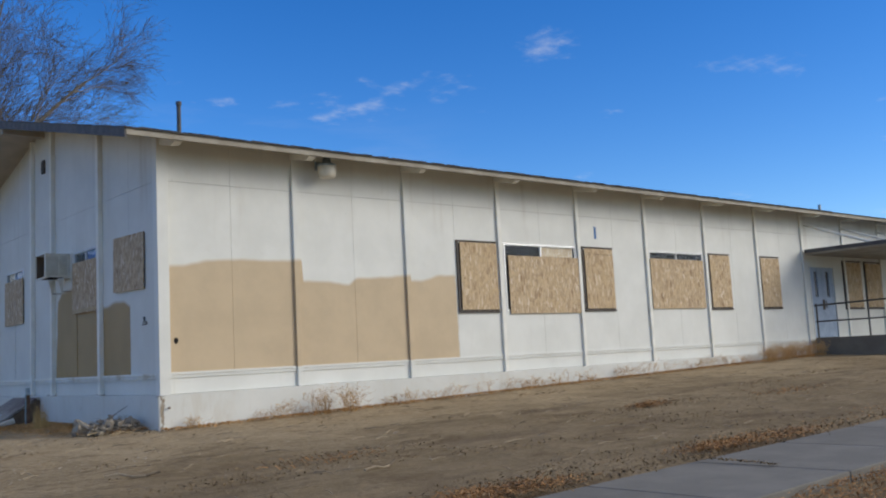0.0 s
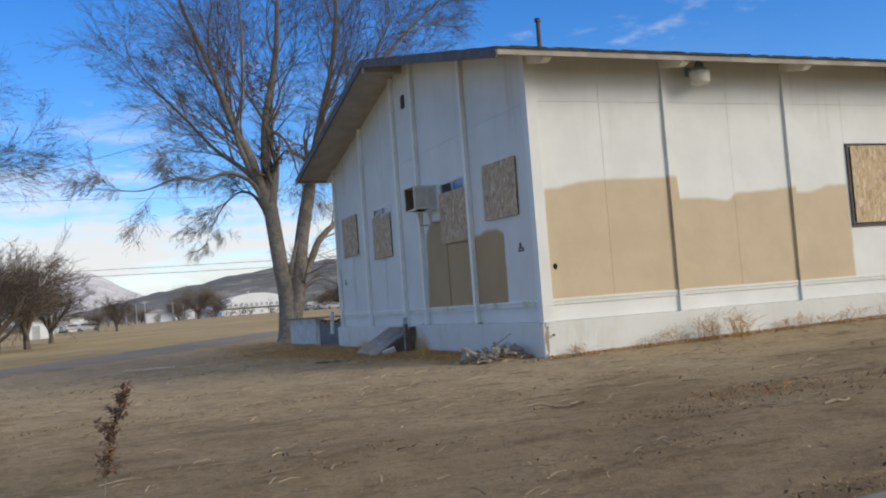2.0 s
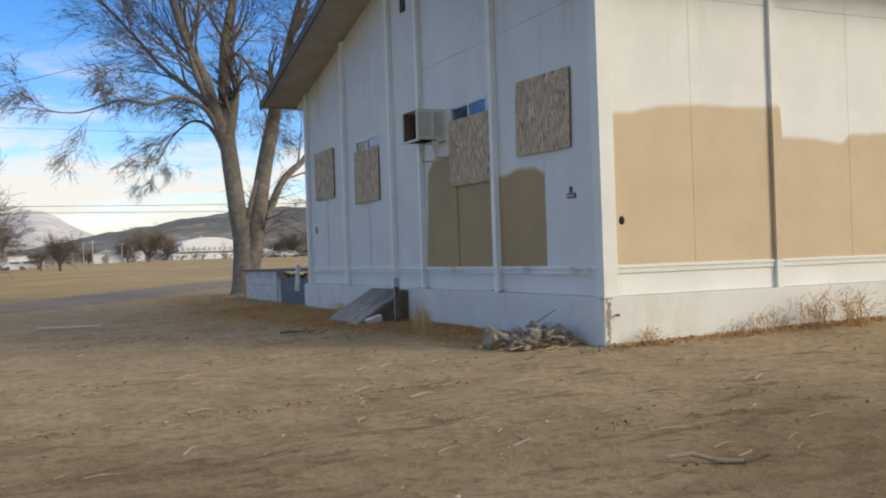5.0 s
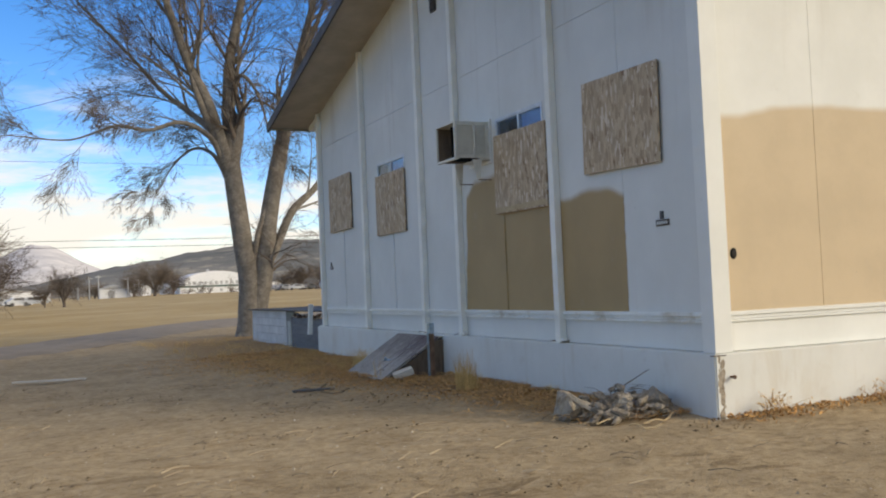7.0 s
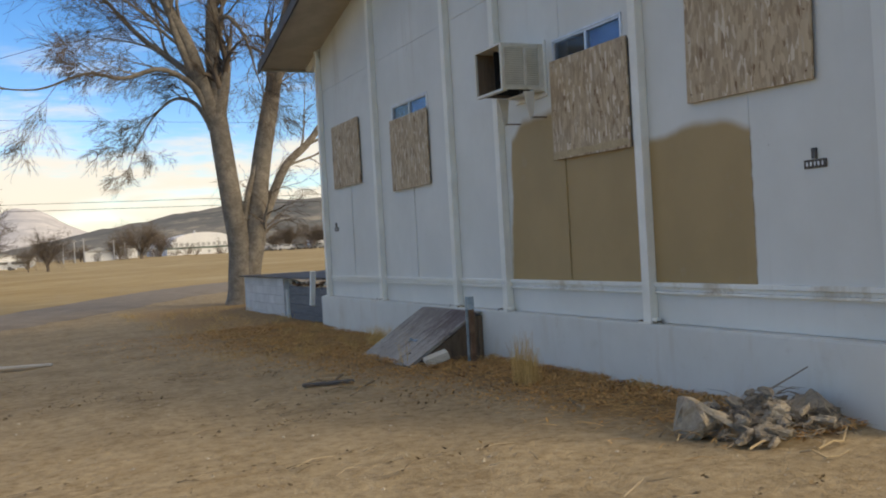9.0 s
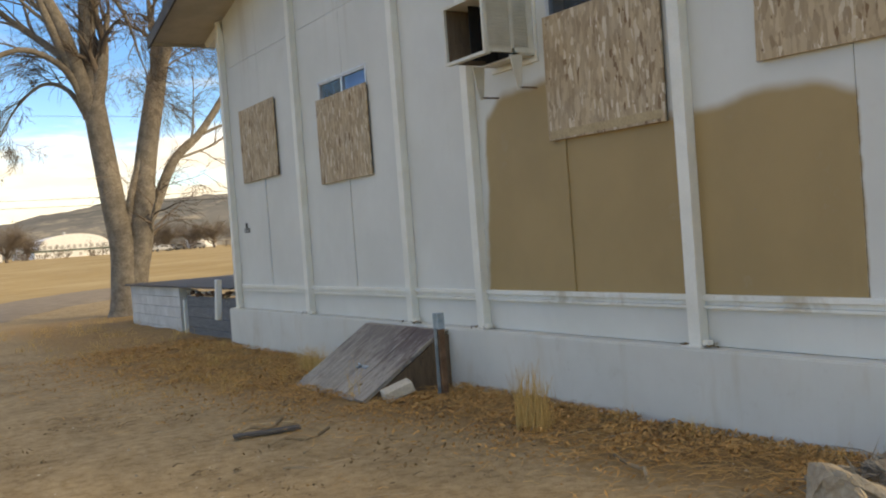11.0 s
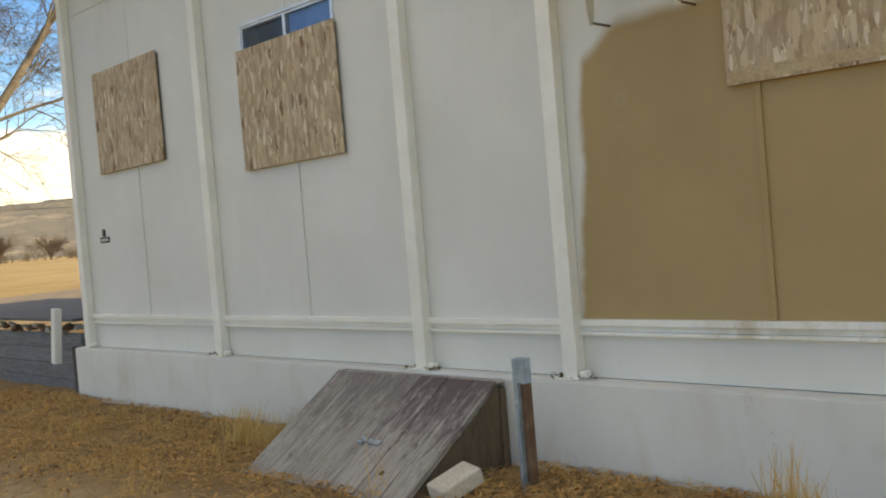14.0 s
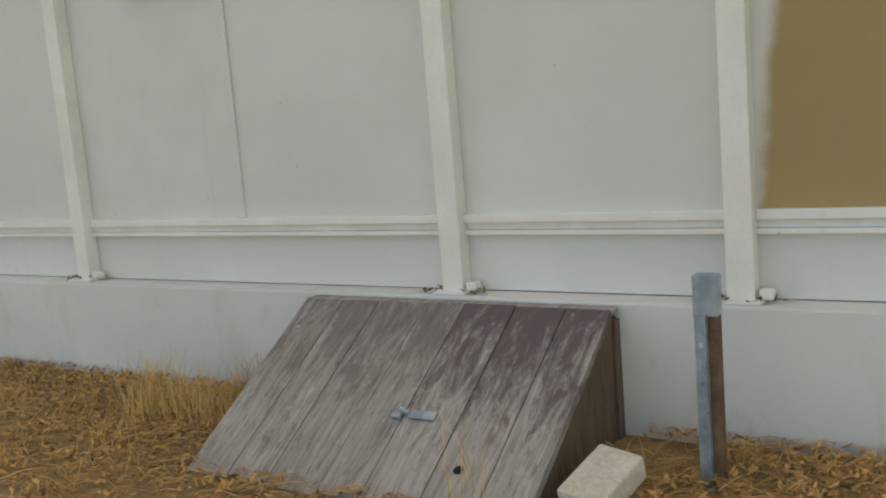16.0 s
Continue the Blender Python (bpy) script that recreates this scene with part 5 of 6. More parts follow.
def far_shrub(seed):
    """A round bare tree as seen from afar, on its own foot at the origin."""
    rng = random.Random(seed)
    woods = [Wood() for _ in range(5)]
    for k in range(13):
        a = 2 * math.pi * k / 13 * 2.4 + rng.random()
        tilt = rng.uniform(0.15, 1.5)
        d = Vector((math.cos(a) * tilt, math.sin(a) * tilt, 1)).normalized()
        grow(woods, Vector((0, 0, 0.2 + 0.9 * rng.random())), d, 0.09, rng.uniform(2.0, 3.4), 2, rng, -0.02, 0.009, Vector((0, 0, 0.6)))
    woods[2].tube([Vector((0, 0, -0.3)), Vector((0.05, 0, 0.6)), Vector((0, 0.05, 1.4))], [0.2, 0.16, 0.1], 6)
    for w in (woods[2], woods[3]):
        off = len(woods[4].v)
        woods[4].v += w.v
        woods[4].f += [tuple(i + off for i in f) for f in w.f]
    return woods[4]


def far_trees():
    wood = far_shrub(31)
    me = bpy.data.meshes.new("crown")
    me.from_pydata([tuple(p) for p in wood.v], [], wood.f)
    me.materials.append(TWIG)
    first = None
    # bearing in degrees from north, distance, size
    spots = [(2.3, 125, 0.95, 1.1), (1.3, 135, 0.6, 1.0), (7.2, 215, 1.55, 1.3), (8.2, 240, 1.2, 1.2), (6.0, 230, 1.1, 1.2), (15.6, 235, 1.25, 1.4), (16.9, 240, 1.25, 1.3), (14.6, 250, 0.9, 1.5), (18.2, 235, 1.3, 1.3), (-3.2, 66, 1.35, 1.05), (-5.0, 62, 1.45, 1.1), (-1.7, 80, 1.1, 1.2), (-6.6, 75, 1.5, 1.1), (3.9, 250, 0.8, 1.5), (10.0, 330, 1.1, 1.4), (12.6, 330, 1.2, 1.4), (20.0, 240, 1.3, 1.3), (22.5, 250, 1.2, 1.3)]
    for k, (az, dist, size, wide) in enumerate(spots):
        x, y = -5.5 + dist * math.sin(radians(az)), -6 + dist * math.cos(radians(az))
        top = tagged(base("bare_tree", x, y, ground_z(x, y)), "rounded bare brown tree at the edge of the field", "tree", "bare trees beyond the field")
        top.matrix_basis = Matrix.Translation((x, y, far_z(x, y))) @ Matrix.Rotation(k * 1.7, 4, "Z") @ Matrix.Diagonal((size * wide, size * wide, size, 1))
        crown = new("crown", me)
        crown.parent = top
        tagged(crown, kind="stuff")


def far_z(x, y):
    return ground_z(x, y)


far_trees()


def hedge():
    """A low line of brush along the far edge of the field."""
    rng = random.Random(44)
    woods = [Wood() for _ in range(5)]
    for k in range(110):
        az, dist = rng.uniform(-6, 24), rng.uniform(225, 262)
        x, y = -5.5 + dist * math.sin(radians(az)), -6 + dist * math.cos(radians(az))
        for _ in range(2):
            d = Vector((rng.gauss(0, 0.5), rng.gauss(0, 0.5), 1)).normalized()
            grow(woods, Vector((x, y, ground_z(x, y) - 0.2)), d, 0.10, rng.uniform(1.2, 3.0), 3, rng, -0.02, 0.02)
    off = len(woods[4].v)
    woods[4].v += woods[3].v
    woods[4].f += [tuple(i + off for i in f) for f in woods[3].f]
    tagged(woods[4].mesh("brush", TWIG, None), "low bare brush along the far edge of the field", "brush", kind="stuff")


hedge()

# ---- the lane and the far side of the field ----


def lane():
    near = [(-30, -2), (-14, 10), (-8, 15.2), (-2.9, 21.6), (0.2, 26.5), (3.0, 29.2), (7, 30), (30, 30.2), (90, 30.5)]
    far = [(-33, 4), (-17, 13.5), (-9.5, 20), (-5.2, 26), (-2.0, 32), (1.0, 36.6), (6, 38.4), (30, 38.6), (90, 39)]
    verts, faces = [], []
    for a, b in zip(smooth_path([Vector((*p, 0)) for p in near], 8), smooth_path([Vector((*p, 0)) for p in far], 8)):
        for k in range(9):
            p = a.lerp(b, k / 8)
            p.x += 0.25 * noise.noise(p * 0.8)
            edge = -0.05 if k in (0, 8) else 0.02
            verts.append((p.x, p.y, ground_z(p.x, p.y) + edge + 0.045))
    rows = len(verts) // 9
    for j in range(rows - 1):
        for k in range(8):
            faces.append((j * 9 + k, (j + 1) * 9 + k, (j + 1) * 9 + k + 1, j * 9 + k + 1))
    tagged(raw("road", verts, faces, ASPHALT, smooth=True), "worn grey lane between the dirt and the dry field", "road", kind="structure")


lane()


def from_bearing(az, dist):
    return -5.0 + dist * math.sin(radians(az)), -5.0 + dist * math.cos(radians(az))


WHITEFAR = plain("far white paint", (0.74, 0.76, 0.78), (0.82, 0.83, 0.84), 0.4, 0.7)
GREENFAR = plain("far green band", (0.10, 0.15, 0.13), (0.14, 0.19, 0.17), 1.0, 0.7)
GREYFAR = plain("far grey paint", (0.36, 0.37, 0.38), (0.50, 0.51, 0.52), 1.0, 0.7)
CARPAINT = plain("car paint", (0.30, 0.33, 0.37), (0.62, 0.64, 0.66), 0.3, 0.35)


def hangar():
    x, y = from_bearing(10.6, 262)
    z = ground_z(x, y)
    top = tagged(base("hangar", x, y, z), "white arched-roof hall with two rows of small windows", "building")
    w, d, h = 17.0, 40.0, 2.9
    part("lower_wall", boxed(x - w / 2 - 1.2, y, z - 1, x + w / 2, y + d, z + h * 0.55), WHITEFAR, top)
    part("green_band", boxed(x - w / 2 - 1.3, y - 0.1, z + h * 0.55, x + w / 2 + 0.1, y + d, z + h * 0.72), GREENFAR, top)
    loop = [(x - w / 2, z + h * 0.72), (x + w / 2, z + h * 0.72)] + [(x + w / 2 * math.cos(a), z + h * 1.05 + 2.9 * math.sin(a)) for a in [math.pi * k / 14 for k in range(15)]]
    part("arched_roof", prism(bmesh.new(), loop, "y", y, y + d), WHITEFAR, top)
    for k in range(11):
        u = x - w / 2 + 0.9 + k * 1.42
        win = part("window", boxed(u, y - 0.06, z + 2.35, u + 0.75, y + 0.05, z + 3.2), GREYFAR, top)
        if k % 2 == 0:
            part("window", boxed(u, y - 0.06, z + 0.4, u + 0.7, y + 0.05, z + 1.1), GREYFAR, top)
    part("roof_vent", boxed(x - 1.5, y + 6, z + 5.7, x - 0.9, y + 7, z + 6.6), GREYFAR, top)


hangar()


def small_shed(az, dist, w, h, d, flat=False):
    x, y = from_bearing(az, dist)
    z = ground_z(x, y)
    top = tagged(base("shed", x, y, z), "small white shed beyond the dry field", "shed", "white sheds beyond the field")
    part("wall", boxed(x - w / 2, y, z - 0.5, x + w / 2, y + d, z + h), WHITEFAR, top)
    rise = 0.3 if flat else w * 0.16
    part("roof", prism(bmesh.new(), [(x - w / 2 - 0.3, z + h), (x + w / 2 + 0.3, z + h), (x, z + h + rise)], "y", y - 0.3, y + d), GREYFAR, top)
    part("door", boxed(x - w * 0.2, y - 0.05, z, x + w * 0.05, y + 0.05, z + h * 0.75), GREYFAR, top)


for az, dist, w, h, d in ((4.8, 230, 6, 2.2, 5), (6.3, 250, 5, 2.6, 5), (-0.7, 190, 8, 2.6, 6), (-2.3, 120, 3.5, 2.2, 4), (0.4, 240, 9, 2.0, 6), (8.2, 280, 5, 2.4, 5), (14.3, 300, 7, 2.5, 5), (17.6, 310, 8, 2.6, 6), (12.9, 330, 6, 2.5, 6)):
    small_shed(az, dist, w, h, d, w > 6)


def parked_car(az, dist, yaw):
    x, y = from_bearing(az, dist)
    z = ground_z(x, y)
    top = tagged(base("car", x, y, z), "small pale parked car beyond the dry field", "car", "cars parked beyond the field")
    loop = [(-2.1, 0.35), (2.1, 0.35), (2.15, 0.8), (1.3, 0.95), (0.7, 1.45), (-1.1, 1.45), (-1.7, 0.95), (-2.15, 0.85)]
    bm = prism(bmesh.new(), loop, "y", -0.85, 0.85)
    bmesh.ops.bevel(bm, geom=bm.edges[:], offset=0.08, segments=2, affect="EDGES")
    m = Matrix.Translation((x, y, z)) @ Matrix.Rotation(radians(yaw), 4, "Z")
    bm.transform(m)
    body = part("body", bm, CARPAINT, top)
    bm = boxed(-1.0, -0.87, 1.0, 0.6, 0.87, 1.35)
    bm.transform(m)
    part("window_glass", bm, EDGE, body)
    for u in (-1.3, 1.3):
        for v in (-0.8, 0.8):
            bm = rod(bmesh.new(), (u, v - 0.1, 0.32), (u, v + 0.1, 0.32), 0.32, sides=14)
            bm.transform(m)
            part("wheel", bm, EDGE, top)


for az, dist, yaw in ((13.3, 240, 10), (13.9, 235, 80), (14.6, 245, 20), (15.3, 232, 170), (16.1, 240, 30), (-0.2, 170, 15), (0.6, 165, 0), (-1.3, 175, 60), (17.2, 238, 15)):
    parked_car(az, dist, yaw)


def utility_pole(az, dist, h):
    x, y = from_bearing(az, dist)
    z = ground_z(x, y)
    top = tagged(base("pole", x, y, z), "thin pale pole beyond the dry field", "pole", "poles beyond the field")
    part("shaft", rod(bmesh.new(), (x, y, z - 0.5), (x, y, z + h), 0.15, 0.11, 8), GREYFAR, top)
    part("cross_arm", boxed(x - 0.7, y - 0.06, z + h - 0.5, x + 0.7, y + 0.06, z + h - 0.35), GREYFAR, top)


for az, dist, h in ((3.5, 225, 5.2), (4.0, 225, 5.4), (5.6, 225, 4.6), (6.2, 228, 4.2), (2.9, 225, 4.4)):
    utility_pole(az, dist, h)


def wire(name, points, sag, label):
    bm = bmesh.new()
    for a, b in zip(points, points[1:]):
        a, b = Vector(a), Vector(b)
        n = 14
        line = [a.lerp(b, k / n) - Vector((0, 0, sag * 4 * (k / n) * (1 - k / n))) for k in range(n + 1)]
        for p, q in zip(line, line[1:]):
            rod(bm, p, q, 0.022 * (a.y > 100) + 0.010, sides=5)
    tagged(part(name, bm, WIRE), label, "cable")


wire("power_line", [(-160, 118, 8.6), (-40, 118, 8.8), (80, 118, 9.6), (220, 118, 10)], 0.5, "black power line strung across the field")
wire("power_line", [(-160, 118, 8.0), (-40, 118, 8.2), (80, 118, 8.6), (220, 118, 9)], 0.6, "black power line strung across the field")
wire("power_line", [(-120, 62, 10.4), (-5, 62, 10.6), (60, 62, 11.2), (140, 62, 11.6)], 0.3, "thin power line above the lane")
wire("service_cable", [(-16.2, 55.8, 9.6), (1.9, 23.1, 9.0), (8.0, 11.3, 4.75)], 0.15, "service cable running down to the eave")


def hill(name, dist, deep, profile, material, label):
    verts, faces = [], []
    azs = [-75 + 0.5 * k for k in range(331)]
    rows = 14
    for j in range(rows + 1):
        s = j / rows
        for az in azs:
            r = dist * (0.62 + 0.62 * s)
            el = profile(az)
            swell = math.sin(min(1, s / 0.62) * math.pi / 2) if s < 0.62 else 1 - 0.3 * (s - 0.62)
            h = dist * math.tan(radians(el)) * swell
            h *= 1 + 0.10 * noise.noise((az * 0.35, s * 5, dist * 0.01)) * (1 - abs(2 * s - 1.2)) + 0.05 * noise.noise((az * 1.3, s * 9, 4))
            verts.append((-5 + r * math.sin(radians(az)), -5 + r * math.cos(radians(az)), 1.0 + h - (6 if j == 0 else 0)))
    w = len(azs)
    for j in range(rows):
        for i in range(w - 1):
            faces.append((j * w + i, j * w + i + 1, (j + 1) * w + i + 1, (j + 1) * w + i))
    tagged(raw(name, verts, faces, material, smooth=True), label, "hill", kind="structure")


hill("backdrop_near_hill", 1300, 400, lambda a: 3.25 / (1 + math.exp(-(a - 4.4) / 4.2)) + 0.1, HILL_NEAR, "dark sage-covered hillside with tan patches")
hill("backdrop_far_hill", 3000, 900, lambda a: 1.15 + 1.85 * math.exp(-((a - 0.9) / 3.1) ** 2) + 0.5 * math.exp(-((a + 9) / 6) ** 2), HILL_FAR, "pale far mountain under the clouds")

# ---- dry plants and litter ----


def on_ground(x, y, lift=0.0):
    return Vector((x, y, ground_z(x, y) + lift))


def blades(rng, x, y, n, spread, height, lean, r):
    out = []
    for _ in range(n):
        a, d = rng.uniform(0, 6.283), spread * math.sqrt(rng.random())
        p = on_ground(x + d * math.cos(a), y + d * math.sin(a), -0.01)
        h = height * rng.uniform(0.45, 1.1)
        tip = Vector((rng.gauss(0, lean), rng.gauss(0, lean), 1)).normalized()
        out.append(([p, p + tip * h * 0.5 + Vector((rng.gauss(0, 0.01), rng.gauss(0, 0.01), 0)), p + tip * h + Vector((rng.gauss(0, lean), rng.gauss(0, lean), -lean * 0.5)) * h], r))
    return out


def flakes(name, spots, material, label, category, size):
    """Curled dry leaves as small bent quads, in one mesh; spots: (x, y, lift)."""
    rng = random.Random(len(spots))
    verts, faces = [], []
    for x, y, lift in spots:
        p = on_ground(x, y, lift)
        w, l = size * rng.uniform(0.35, 0.8), size * rng.uniform(0.8, 2.0)
        m = Euler((rng.gauss(0, 0.45), rng.gauss(0, 0.45), rng.uniform(0, 6.28))).to_matrix()
        n = len(verts)
        for u, v, c in ((-l, 0, 0.3 * w), (0, -w, 0), (l, 0, 0.35 * w), (0, w, 0)):
            verts.append(tuple(p + m @ Vector((u, v, c))))
        faces += [(n, n + 1, n + 2), (n, n + 2, n + 3)]
    return tagged(raw(name, verts, faces, material), label, category, kind="stuff")


def clutter():
    rng = random.Random(77)

    def clear(x, y):
        return not (x > -0.16 and y > -0.16) and not (-10.05 < y < -8.55 and x > -3.2 and rng.random() < 0.96)

    # straw and leaves along the gable, thinning outwards
    leaf, straw, tall = [], [], []
    while len(leaf) < 15000:
        y = rng.uniform(0.2, 12.5)
        reach = 0.55 + 0.15 * max(0, y - 1)
        x = -0.14 - abs(rng.gauss(0, reach * 0.62))
        if noise.noise((x * 1.6, y * 1.6, 5)) > -0.28 and x > -4.2 and not (5.2 < y < 6.85 and x > -1.0):
            leaf.append((x, y, rng.uniform(0, 0.03) + 0.012))
    while len(straw) < 7000:
        y = rng.uniform(0.2, 12.5)
        x = -0.14 - abs(rng.gauss(0, (0.6 + 0.15 * y) * 0.6))
        if x < -4.4 or noise.noise((x * 1.3, y * 1.3, 9)) < -0.2 or (5.2 < y < 6.85 and x > -1.0):
            continue
        a, l = rng.uniform(0, 6.28), rng.uniform(0.05, 0.2)
        p = on_ground(x, y, rng.uniform(0.012, 0.035))
        q = p + Vector((math.cos(a) * l, math.sin(a) * l, rng.uniform(-0.01, 0.03)))
        straw.append(([p, p.lerp(q, 0.5) + Vector((0, 0, 0.012)), q], rng.uniform(0.0012, 0.0028)))
    flakes("leaf_litter", leaf, LITTER, "brown leaf litter drifted along the gable", "litter", 0.0145)
    strands("straw", straw, WEED, "broken straw stems lying along the gable", "straw")
    for k in range(60):
        y = rng.uniform(7.0, 11.3)
        tall += blades(rng, -0.2 - abs(rng.gauss(0, 0.9)), y, 26, 0.14, rng.uniform(0.08, 0.2), 0.28, 0.0022)
    for k in range(16):
        tall += blades(rng, -0.35 - 0.3 * rng.random(), rng.uniform(6.9, 7.6), 26, 0.10, 0.30, 0.14, 0.0024)
    for k in range(26):
        tall += blades(rng, -0.2 - 0.12 * rng.random(), rng.uniform(0.4, 5.0), 10, 0.06, 0.14, 0.2, 0.002)
    for k in range(40):
        tall += blades(rng, rng.uniform(-2.5, 1.5), rng.uniform(12.0, 19.8), 22, 0.2, 0.16, 0.3, 0.003)
    strands("dry_grass", tall, STRAW, "short dry yellow grass along the footing", "grass")
    tuft = blades(rng, -0.78, 3.30, 110, 0.10, 0.46, 0.07, 0.0032) + blades(rng, -0.74, 3.22, 70, 0.08, 0.34, 0.10, 0.003)
    strands("grass_tuft", tuft, STRAW, "tall upright tuft of dry yellow grass", "grass")
    thin = blades(rng, -1.0, 5.55, 12, 0.08, 0.42, 0.22, 0.002)
    strands("grass_tuft", thin, STRAW, "thin dry stems bending over the hatch", "grass")
    # weeds along the sunny footing
    weeds, heads = [], []
    x = 0.4
    while x < 19.4:
        big = 2.5 < x < 3.3
        n = 46 if big else (26 if x > 16.2 else rng.choice((0, 4, 8, 14, 20)))
        y = -0.22 - 0.12 * rng.random() - (0.25 * rng.random() if big or x > 16.2 else 0)
        h = 0.52 if big else (0.52 if x > 16.2 else rng.uniform(0.15, 0.42))
        for pts, r in blades(rng, x, y, n, 0.16, h, 0.3, 0.0035):
            weeds.append((pts, r))
            for _ in range(3):
                q = pts[1].lerp(pts[2], rng.random())
                tip = q + Vector((rng.gauss(0, 0.05), rng.gauss(0, 0.05), rng.uniform(0.01, 0.08)))
                weeds.append(([q, q.lerp(tip, 0.5), tip], 0.003))
                heads.append((tip.x, tip.y, tip.z - ground_z(tip.x, tip.y)))
        x += rng.uniform(0.2, 0.55) if x < 16 else rng.uniform(0.1, 0.25)
    strands("weeds", weeds, WEED, "dry branching weeds along the white footing", "weeds")
    flakes("weed_heads", heads, STRAW, "dry seed heads of the weeds by the wall", "weeds", 0.011)
    ledge = []
    for y in WEST_POSTS[1:5]:
        for _ in range(26):
            yy = y + rng.choice((-0.12, 0.06)) + rng.gauss(0, 0.035)
            xx = rng.uniform(-0.11, -0.02)
            ledge.append((xx, yy, 0.468 + rng.uniform(0, 0.02) - ground_z(xx, yy)))
    flakes("leaf_litter", ledge, LITTER_DIRT, "dry bits caught on the footing ledge by the pilasters", "litter", 0.015)
    rim = []
    for _ in range(6000):
        x = rng.uniform(-0.1, 20)
        rim.append((x, -0.15 - abs(rng.gauss(0, 0.16)), rng.uniform(0.005, 0.03)))
    flakes("leaf_litter", rim, LITTER, "brown litter drifted along the sunny footing", "litter", 0.018)
    # scattered bits on the dirt, thicker in drifts and by the walk
    bits, twigs = [], []
    while len(bits) < 3600:
        x, y = rng.uniform(-9, 14), rng.uniform(-12, 9)
        drift = noise.noise((x * 0.35, y * 1.1, 2)) + 0.5 * noise.noise((x * 1.5, y * 3.0, 8))
        if drift > (0.36 if y < -3 else 0.52) and clear(x, y):
            bits.append((x, y, rng.uniform(0.004, 0.03)))
    for cx, cy, n, s in ((-0.85, -8.05, 700, 0.34), (-0.2, -8.2, 300, 0.3), (2.4, -8.1, 520, 0.30), (3.6, -8.25, 260, 0.4), (5.6, -4.8, 300, 0.25), (-2.0, -5.7, 260, 0.3), (-0.4, -5.2, 360, 0.4), (8.5, -5.5, 260, 0.5), (4.5, -6.5, 240, 0.5)):
        for _ in range(n):
            a, b = rng.gauss(cx, s * 1.6), rng.gauss(cy, s * 0.55)
            if not -10.05 < b < -8.5:
                bits.append((a, b, abs(rng.gauss(0, 0.035)) + 0.005))
    for _ in range(2600):
        bits.append((rng.uniform(-3, 16), rng.gauss(-8.38, 0.09), rng.uniform(0.004, 0.035)))
    rusty = []
    for _ in range(7000):
        rusty.append((rng.uniform(-1, 12), -10.09 - abs(rng.gauss(0, 0.5)), rng.uniform(0.004, 0.05)))
    for cx, cy, s in ((-0.85, -8.12, 0.26), (2.4, -8.15, 0.22), (3.4, -8.3, 0.3), (7.5, -8.35, 0.8), (5.6, -4.8, 0.14)):
        for _ in range(650):
            rusty.append((rng.gauss(cx, s * 1.5), min(-8.5 + 4.2 * (cy > -6), rng.gauss(cy, s * 0.4)) if cy > -6 else max(-8.52, rng.gauss(cy, s * 0.4)), abs(rng.gauss(0, 0.03)) + 0.005))
    flakes("leaf_litter", rusty, DRIFT, "rusty brown litter drifted along the walk", "litter", 0.0135)
    for k in range(130):
        bits.append((1.52 * 3 - 3.2 + rng.gauss(0, 0.02), rng.uniform(-9.4, -8.6), 0.06))
    flakes("scattered_litter", bits, LITTER_DIRT, "dry brown leaf bits scattered over the dirt", "litter", 0.015)
    while len(twigs) < 700:
        x, y = rng.uniform(-8, 13), rng.uniform(-11, 9)
        if clear(x, y) and noise.noise((x * 0.35, y * 1.1, 2)) > -0.05:
            a, l = rng.gauss(0.1, 0.7), rng.uniform(0.05, 0.32)
            p = on_ground(x, y, 0.012)
            q = on_ground(x + math.cos(a) * l, y + math.sin(a) * l, 0.02)
            twigs.append(([p, p.lerp(q, 0.5) + Vector((rng.gauss(0, 0.015), rng.gauss(0, 0.015), 0.012)), q], rng.uniform(0.003, 0.008)))
    strands("twigs_on_dirt", twigs, DRYSTICK, "small dead twigs scattered over the dirt", "twigs", 4)
    verts, faces = [], []
    while len(verts) < 6 * 2200:
        x, y = rng.uniform(-8, 12), rng.uniform(-12, 8)
        if clear(x, y) and noise.noise((x * 0.5, y * 1.2, 14)) > 0.12:
            p, r = on_ground(x, y, 0.002), rng.uniform(0.006, 0.022)
            n = len(verts)
            for v in ((1.2, 0, 0), (0, 1, 0), (-1.1, 0.1, 0), (0, -1, 0), (0.1, 0, 0.55), (0, 0, -0.5)):
                verts.append(tuple(p + Vector(v) * r * rng.uniform(0.6, 1.3)))
            faces += [(n + a, n + b, n + 4) for a, b in ((0, 1), (1, 2), (2, 3), (3, 0))]
    tagged(raw("clods", verts, faces, CLOD), "small dark clods of earth on the dirt", "earth", kind="stuff")
    drift = []
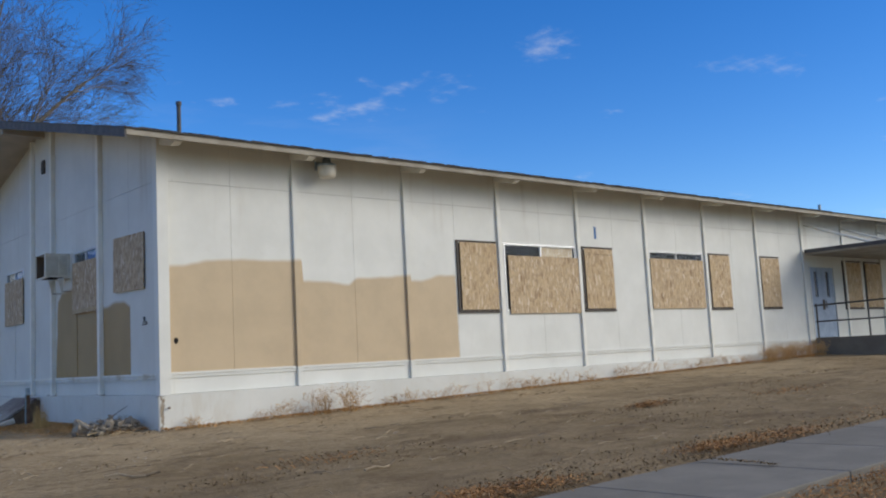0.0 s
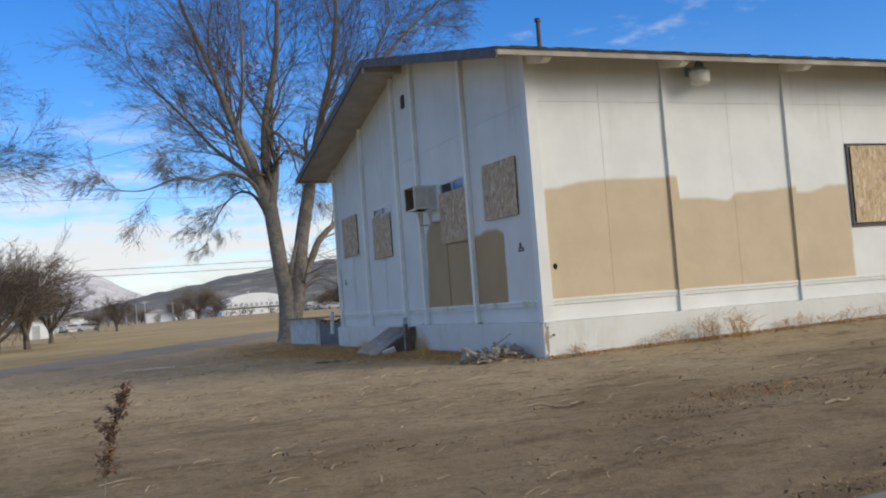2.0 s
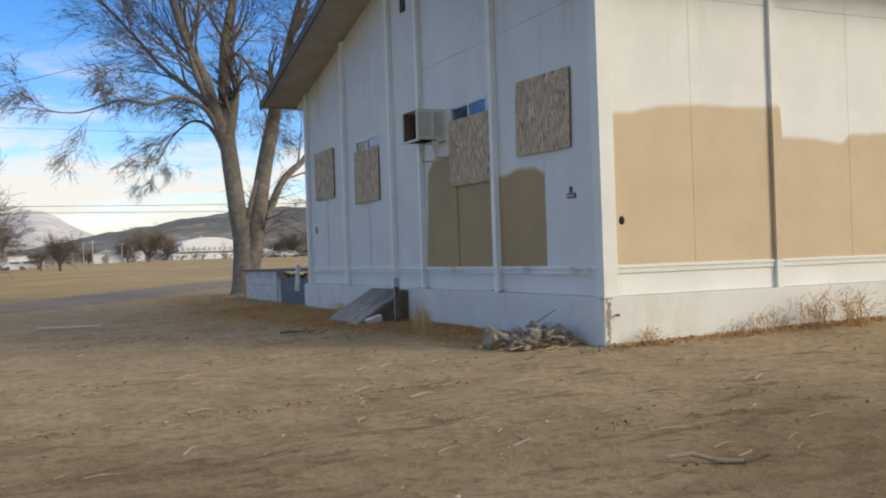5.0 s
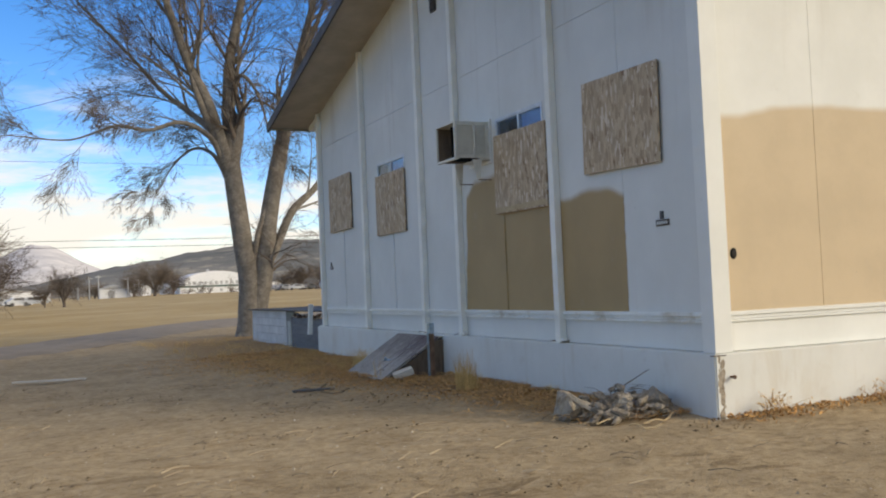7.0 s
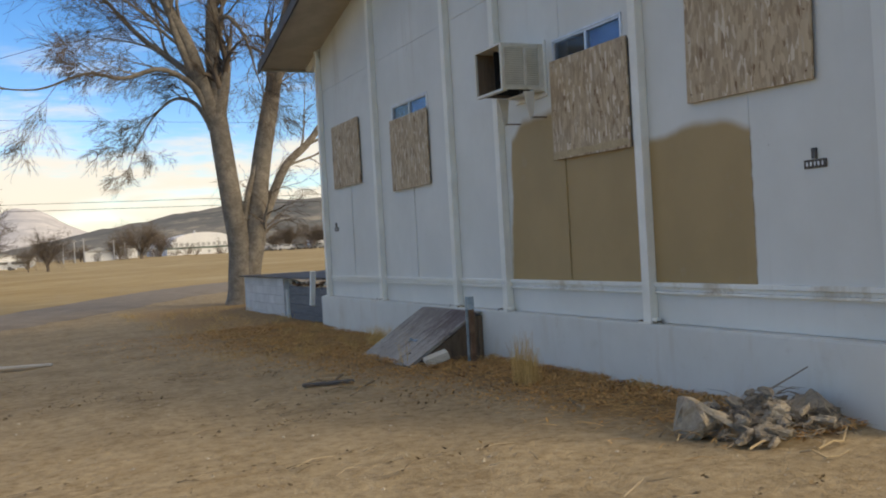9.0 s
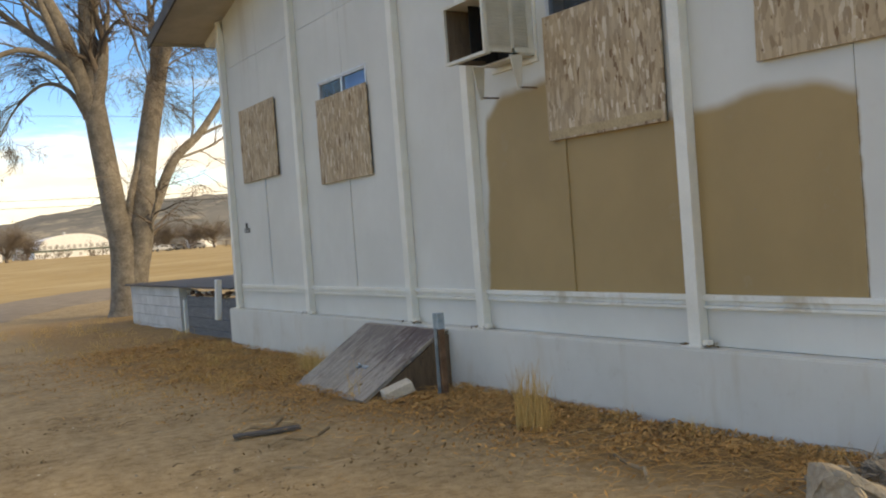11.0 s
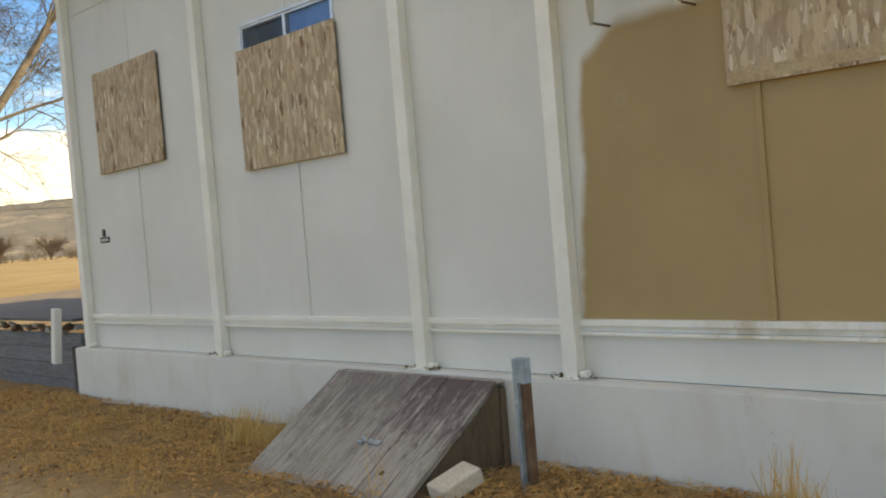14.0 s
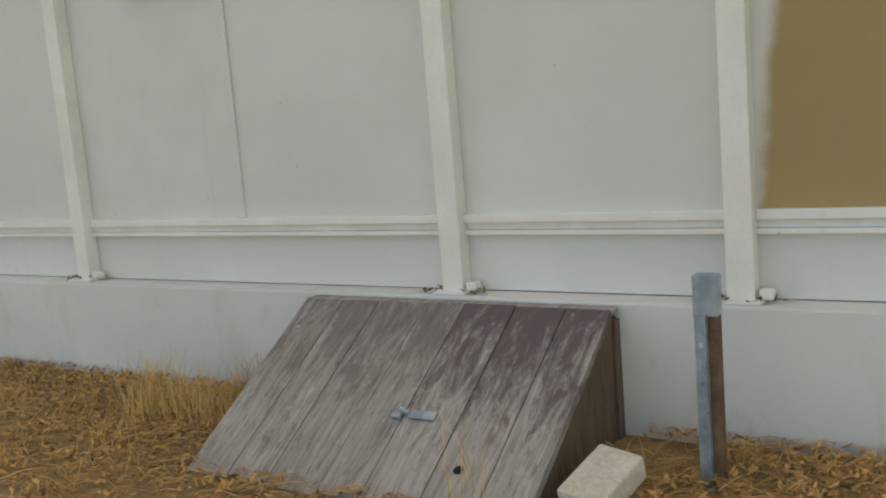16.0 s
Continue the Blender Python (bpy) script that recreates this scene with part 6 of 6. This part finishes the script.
    for cx, cy, n, s in ((-0.85, -8.12, 520, 0.24), (-0.3, -8.25, 160, 0.2), (2.4, -8.15, 460, 0.20), (3.4, -8.3, 140, 0.3), (5.6, -4.8, 160, 0.12), (-0.4, -5.2, 90, 0.3), (8.5, -5.5, 90, 0.35), (2.0, -10.5, 900, 1.2)):
        for _ in range(n):
            a, b = rng.gauss(cx, s * 1.3), rng.gauss(cy, s * 0.5)
            if -10.08 < b < -8.48:
                continue
            p = on_ground(a, b, rng.uniform(0.0, 0.03))
            q = p + Vector((rng.gauss(0, 0.06), rng.gauss(0, 0.045), abs(rng.gauss(0, 0.018))))
            drift.append(([p, p.lerp(q, 0.5) + Vector((0, 0, 0.015)), q], rng.uniform(0.003, 0.006)))
    strands("straw_drift", drift, DRIFT, "rusty brown dried grass drifted on the dirt beside the walk", "straw")
    verts, faces = [], []
    for k in range(2600):
        x, y = (rng.uniform(-7, 8), rng.uniform(-10, 9)) if k < 800 else (-2.4 + rng.gauss(0, 1.5), rng.uniform(-4, 7))
        if clear(x, y) and (k < 800 or noise.noise((x * 0.9, y * 0.9, 21)) > -0.1):
            p, r = on_ground(x, y, 0.006), rng.uniform(0.003, 0.009) if rng.random() < 0.93 else rng.uniform(0.010, 0.018)
            n = len(verts)
            for v in ((1, 0, 0), (0, 1, 0), (-1, 0, 0), (0, -1, 0), (0, 0, 0.8), (0, 0, -0.8)):
                verts.append(tuple(p + Vector(v) * r * rng.uniform(0.7, 1.2)))
            faces += [(n + a, n + b, n + 4) for a, b in ((0, 1), (1, 2), (2, 3), (3, 0))]
    tagged(raw("pebbles", verts, faces, GRAVEL), "small pale pebbles on the dirt", "pebbles", kind="stuff")


clutter()


def weed_stalk():
    x, y = -6.42, -5.19
    rng = random.Random(8)
    items, heads = [], []
    p = on_ground(x, y, -0.02)
    line = [p, p + Vector((0.03, -0.01, 0.28)), p + Vector((0.10, -0.04, 0.52)), p + Vector((0.19, -0.07, 0.74))]
    items.append((line, 0.009))
    for k in range(64):
        t = rng.uniform(0.15, 1.0)
        q = line[int(t * 2.99)].lerp(line[int(t * 2.99) + 1], t * 3 % 1 if t < 1 else 1)
        d = Vector((rng.gauss(0, 0.06), rng.gauss(0, 0.06), rng.uniform(0.03, 0.12)))
        items.append(([q, q + d * 0.5, q + d], 0.003))
        for _ in range(12):
            h = q + d * rng.random() + Vector((rng.gauss(0, 0.012), rng.gauss(0, 0.012), rng.gauss(0, 0.012)))
            heads.append((h.x, h.y, h.z - ground_z(h.x, h.y)))
    strands("weed_stalk", items, DRYSTICK, "single dry brown dock stalk on the dirt", "weeds")
    flakes("weed_heads", heads, RUST, "rust-brown seed heads of the dock stalk", "weeds", 0.016)


weed_stalk()
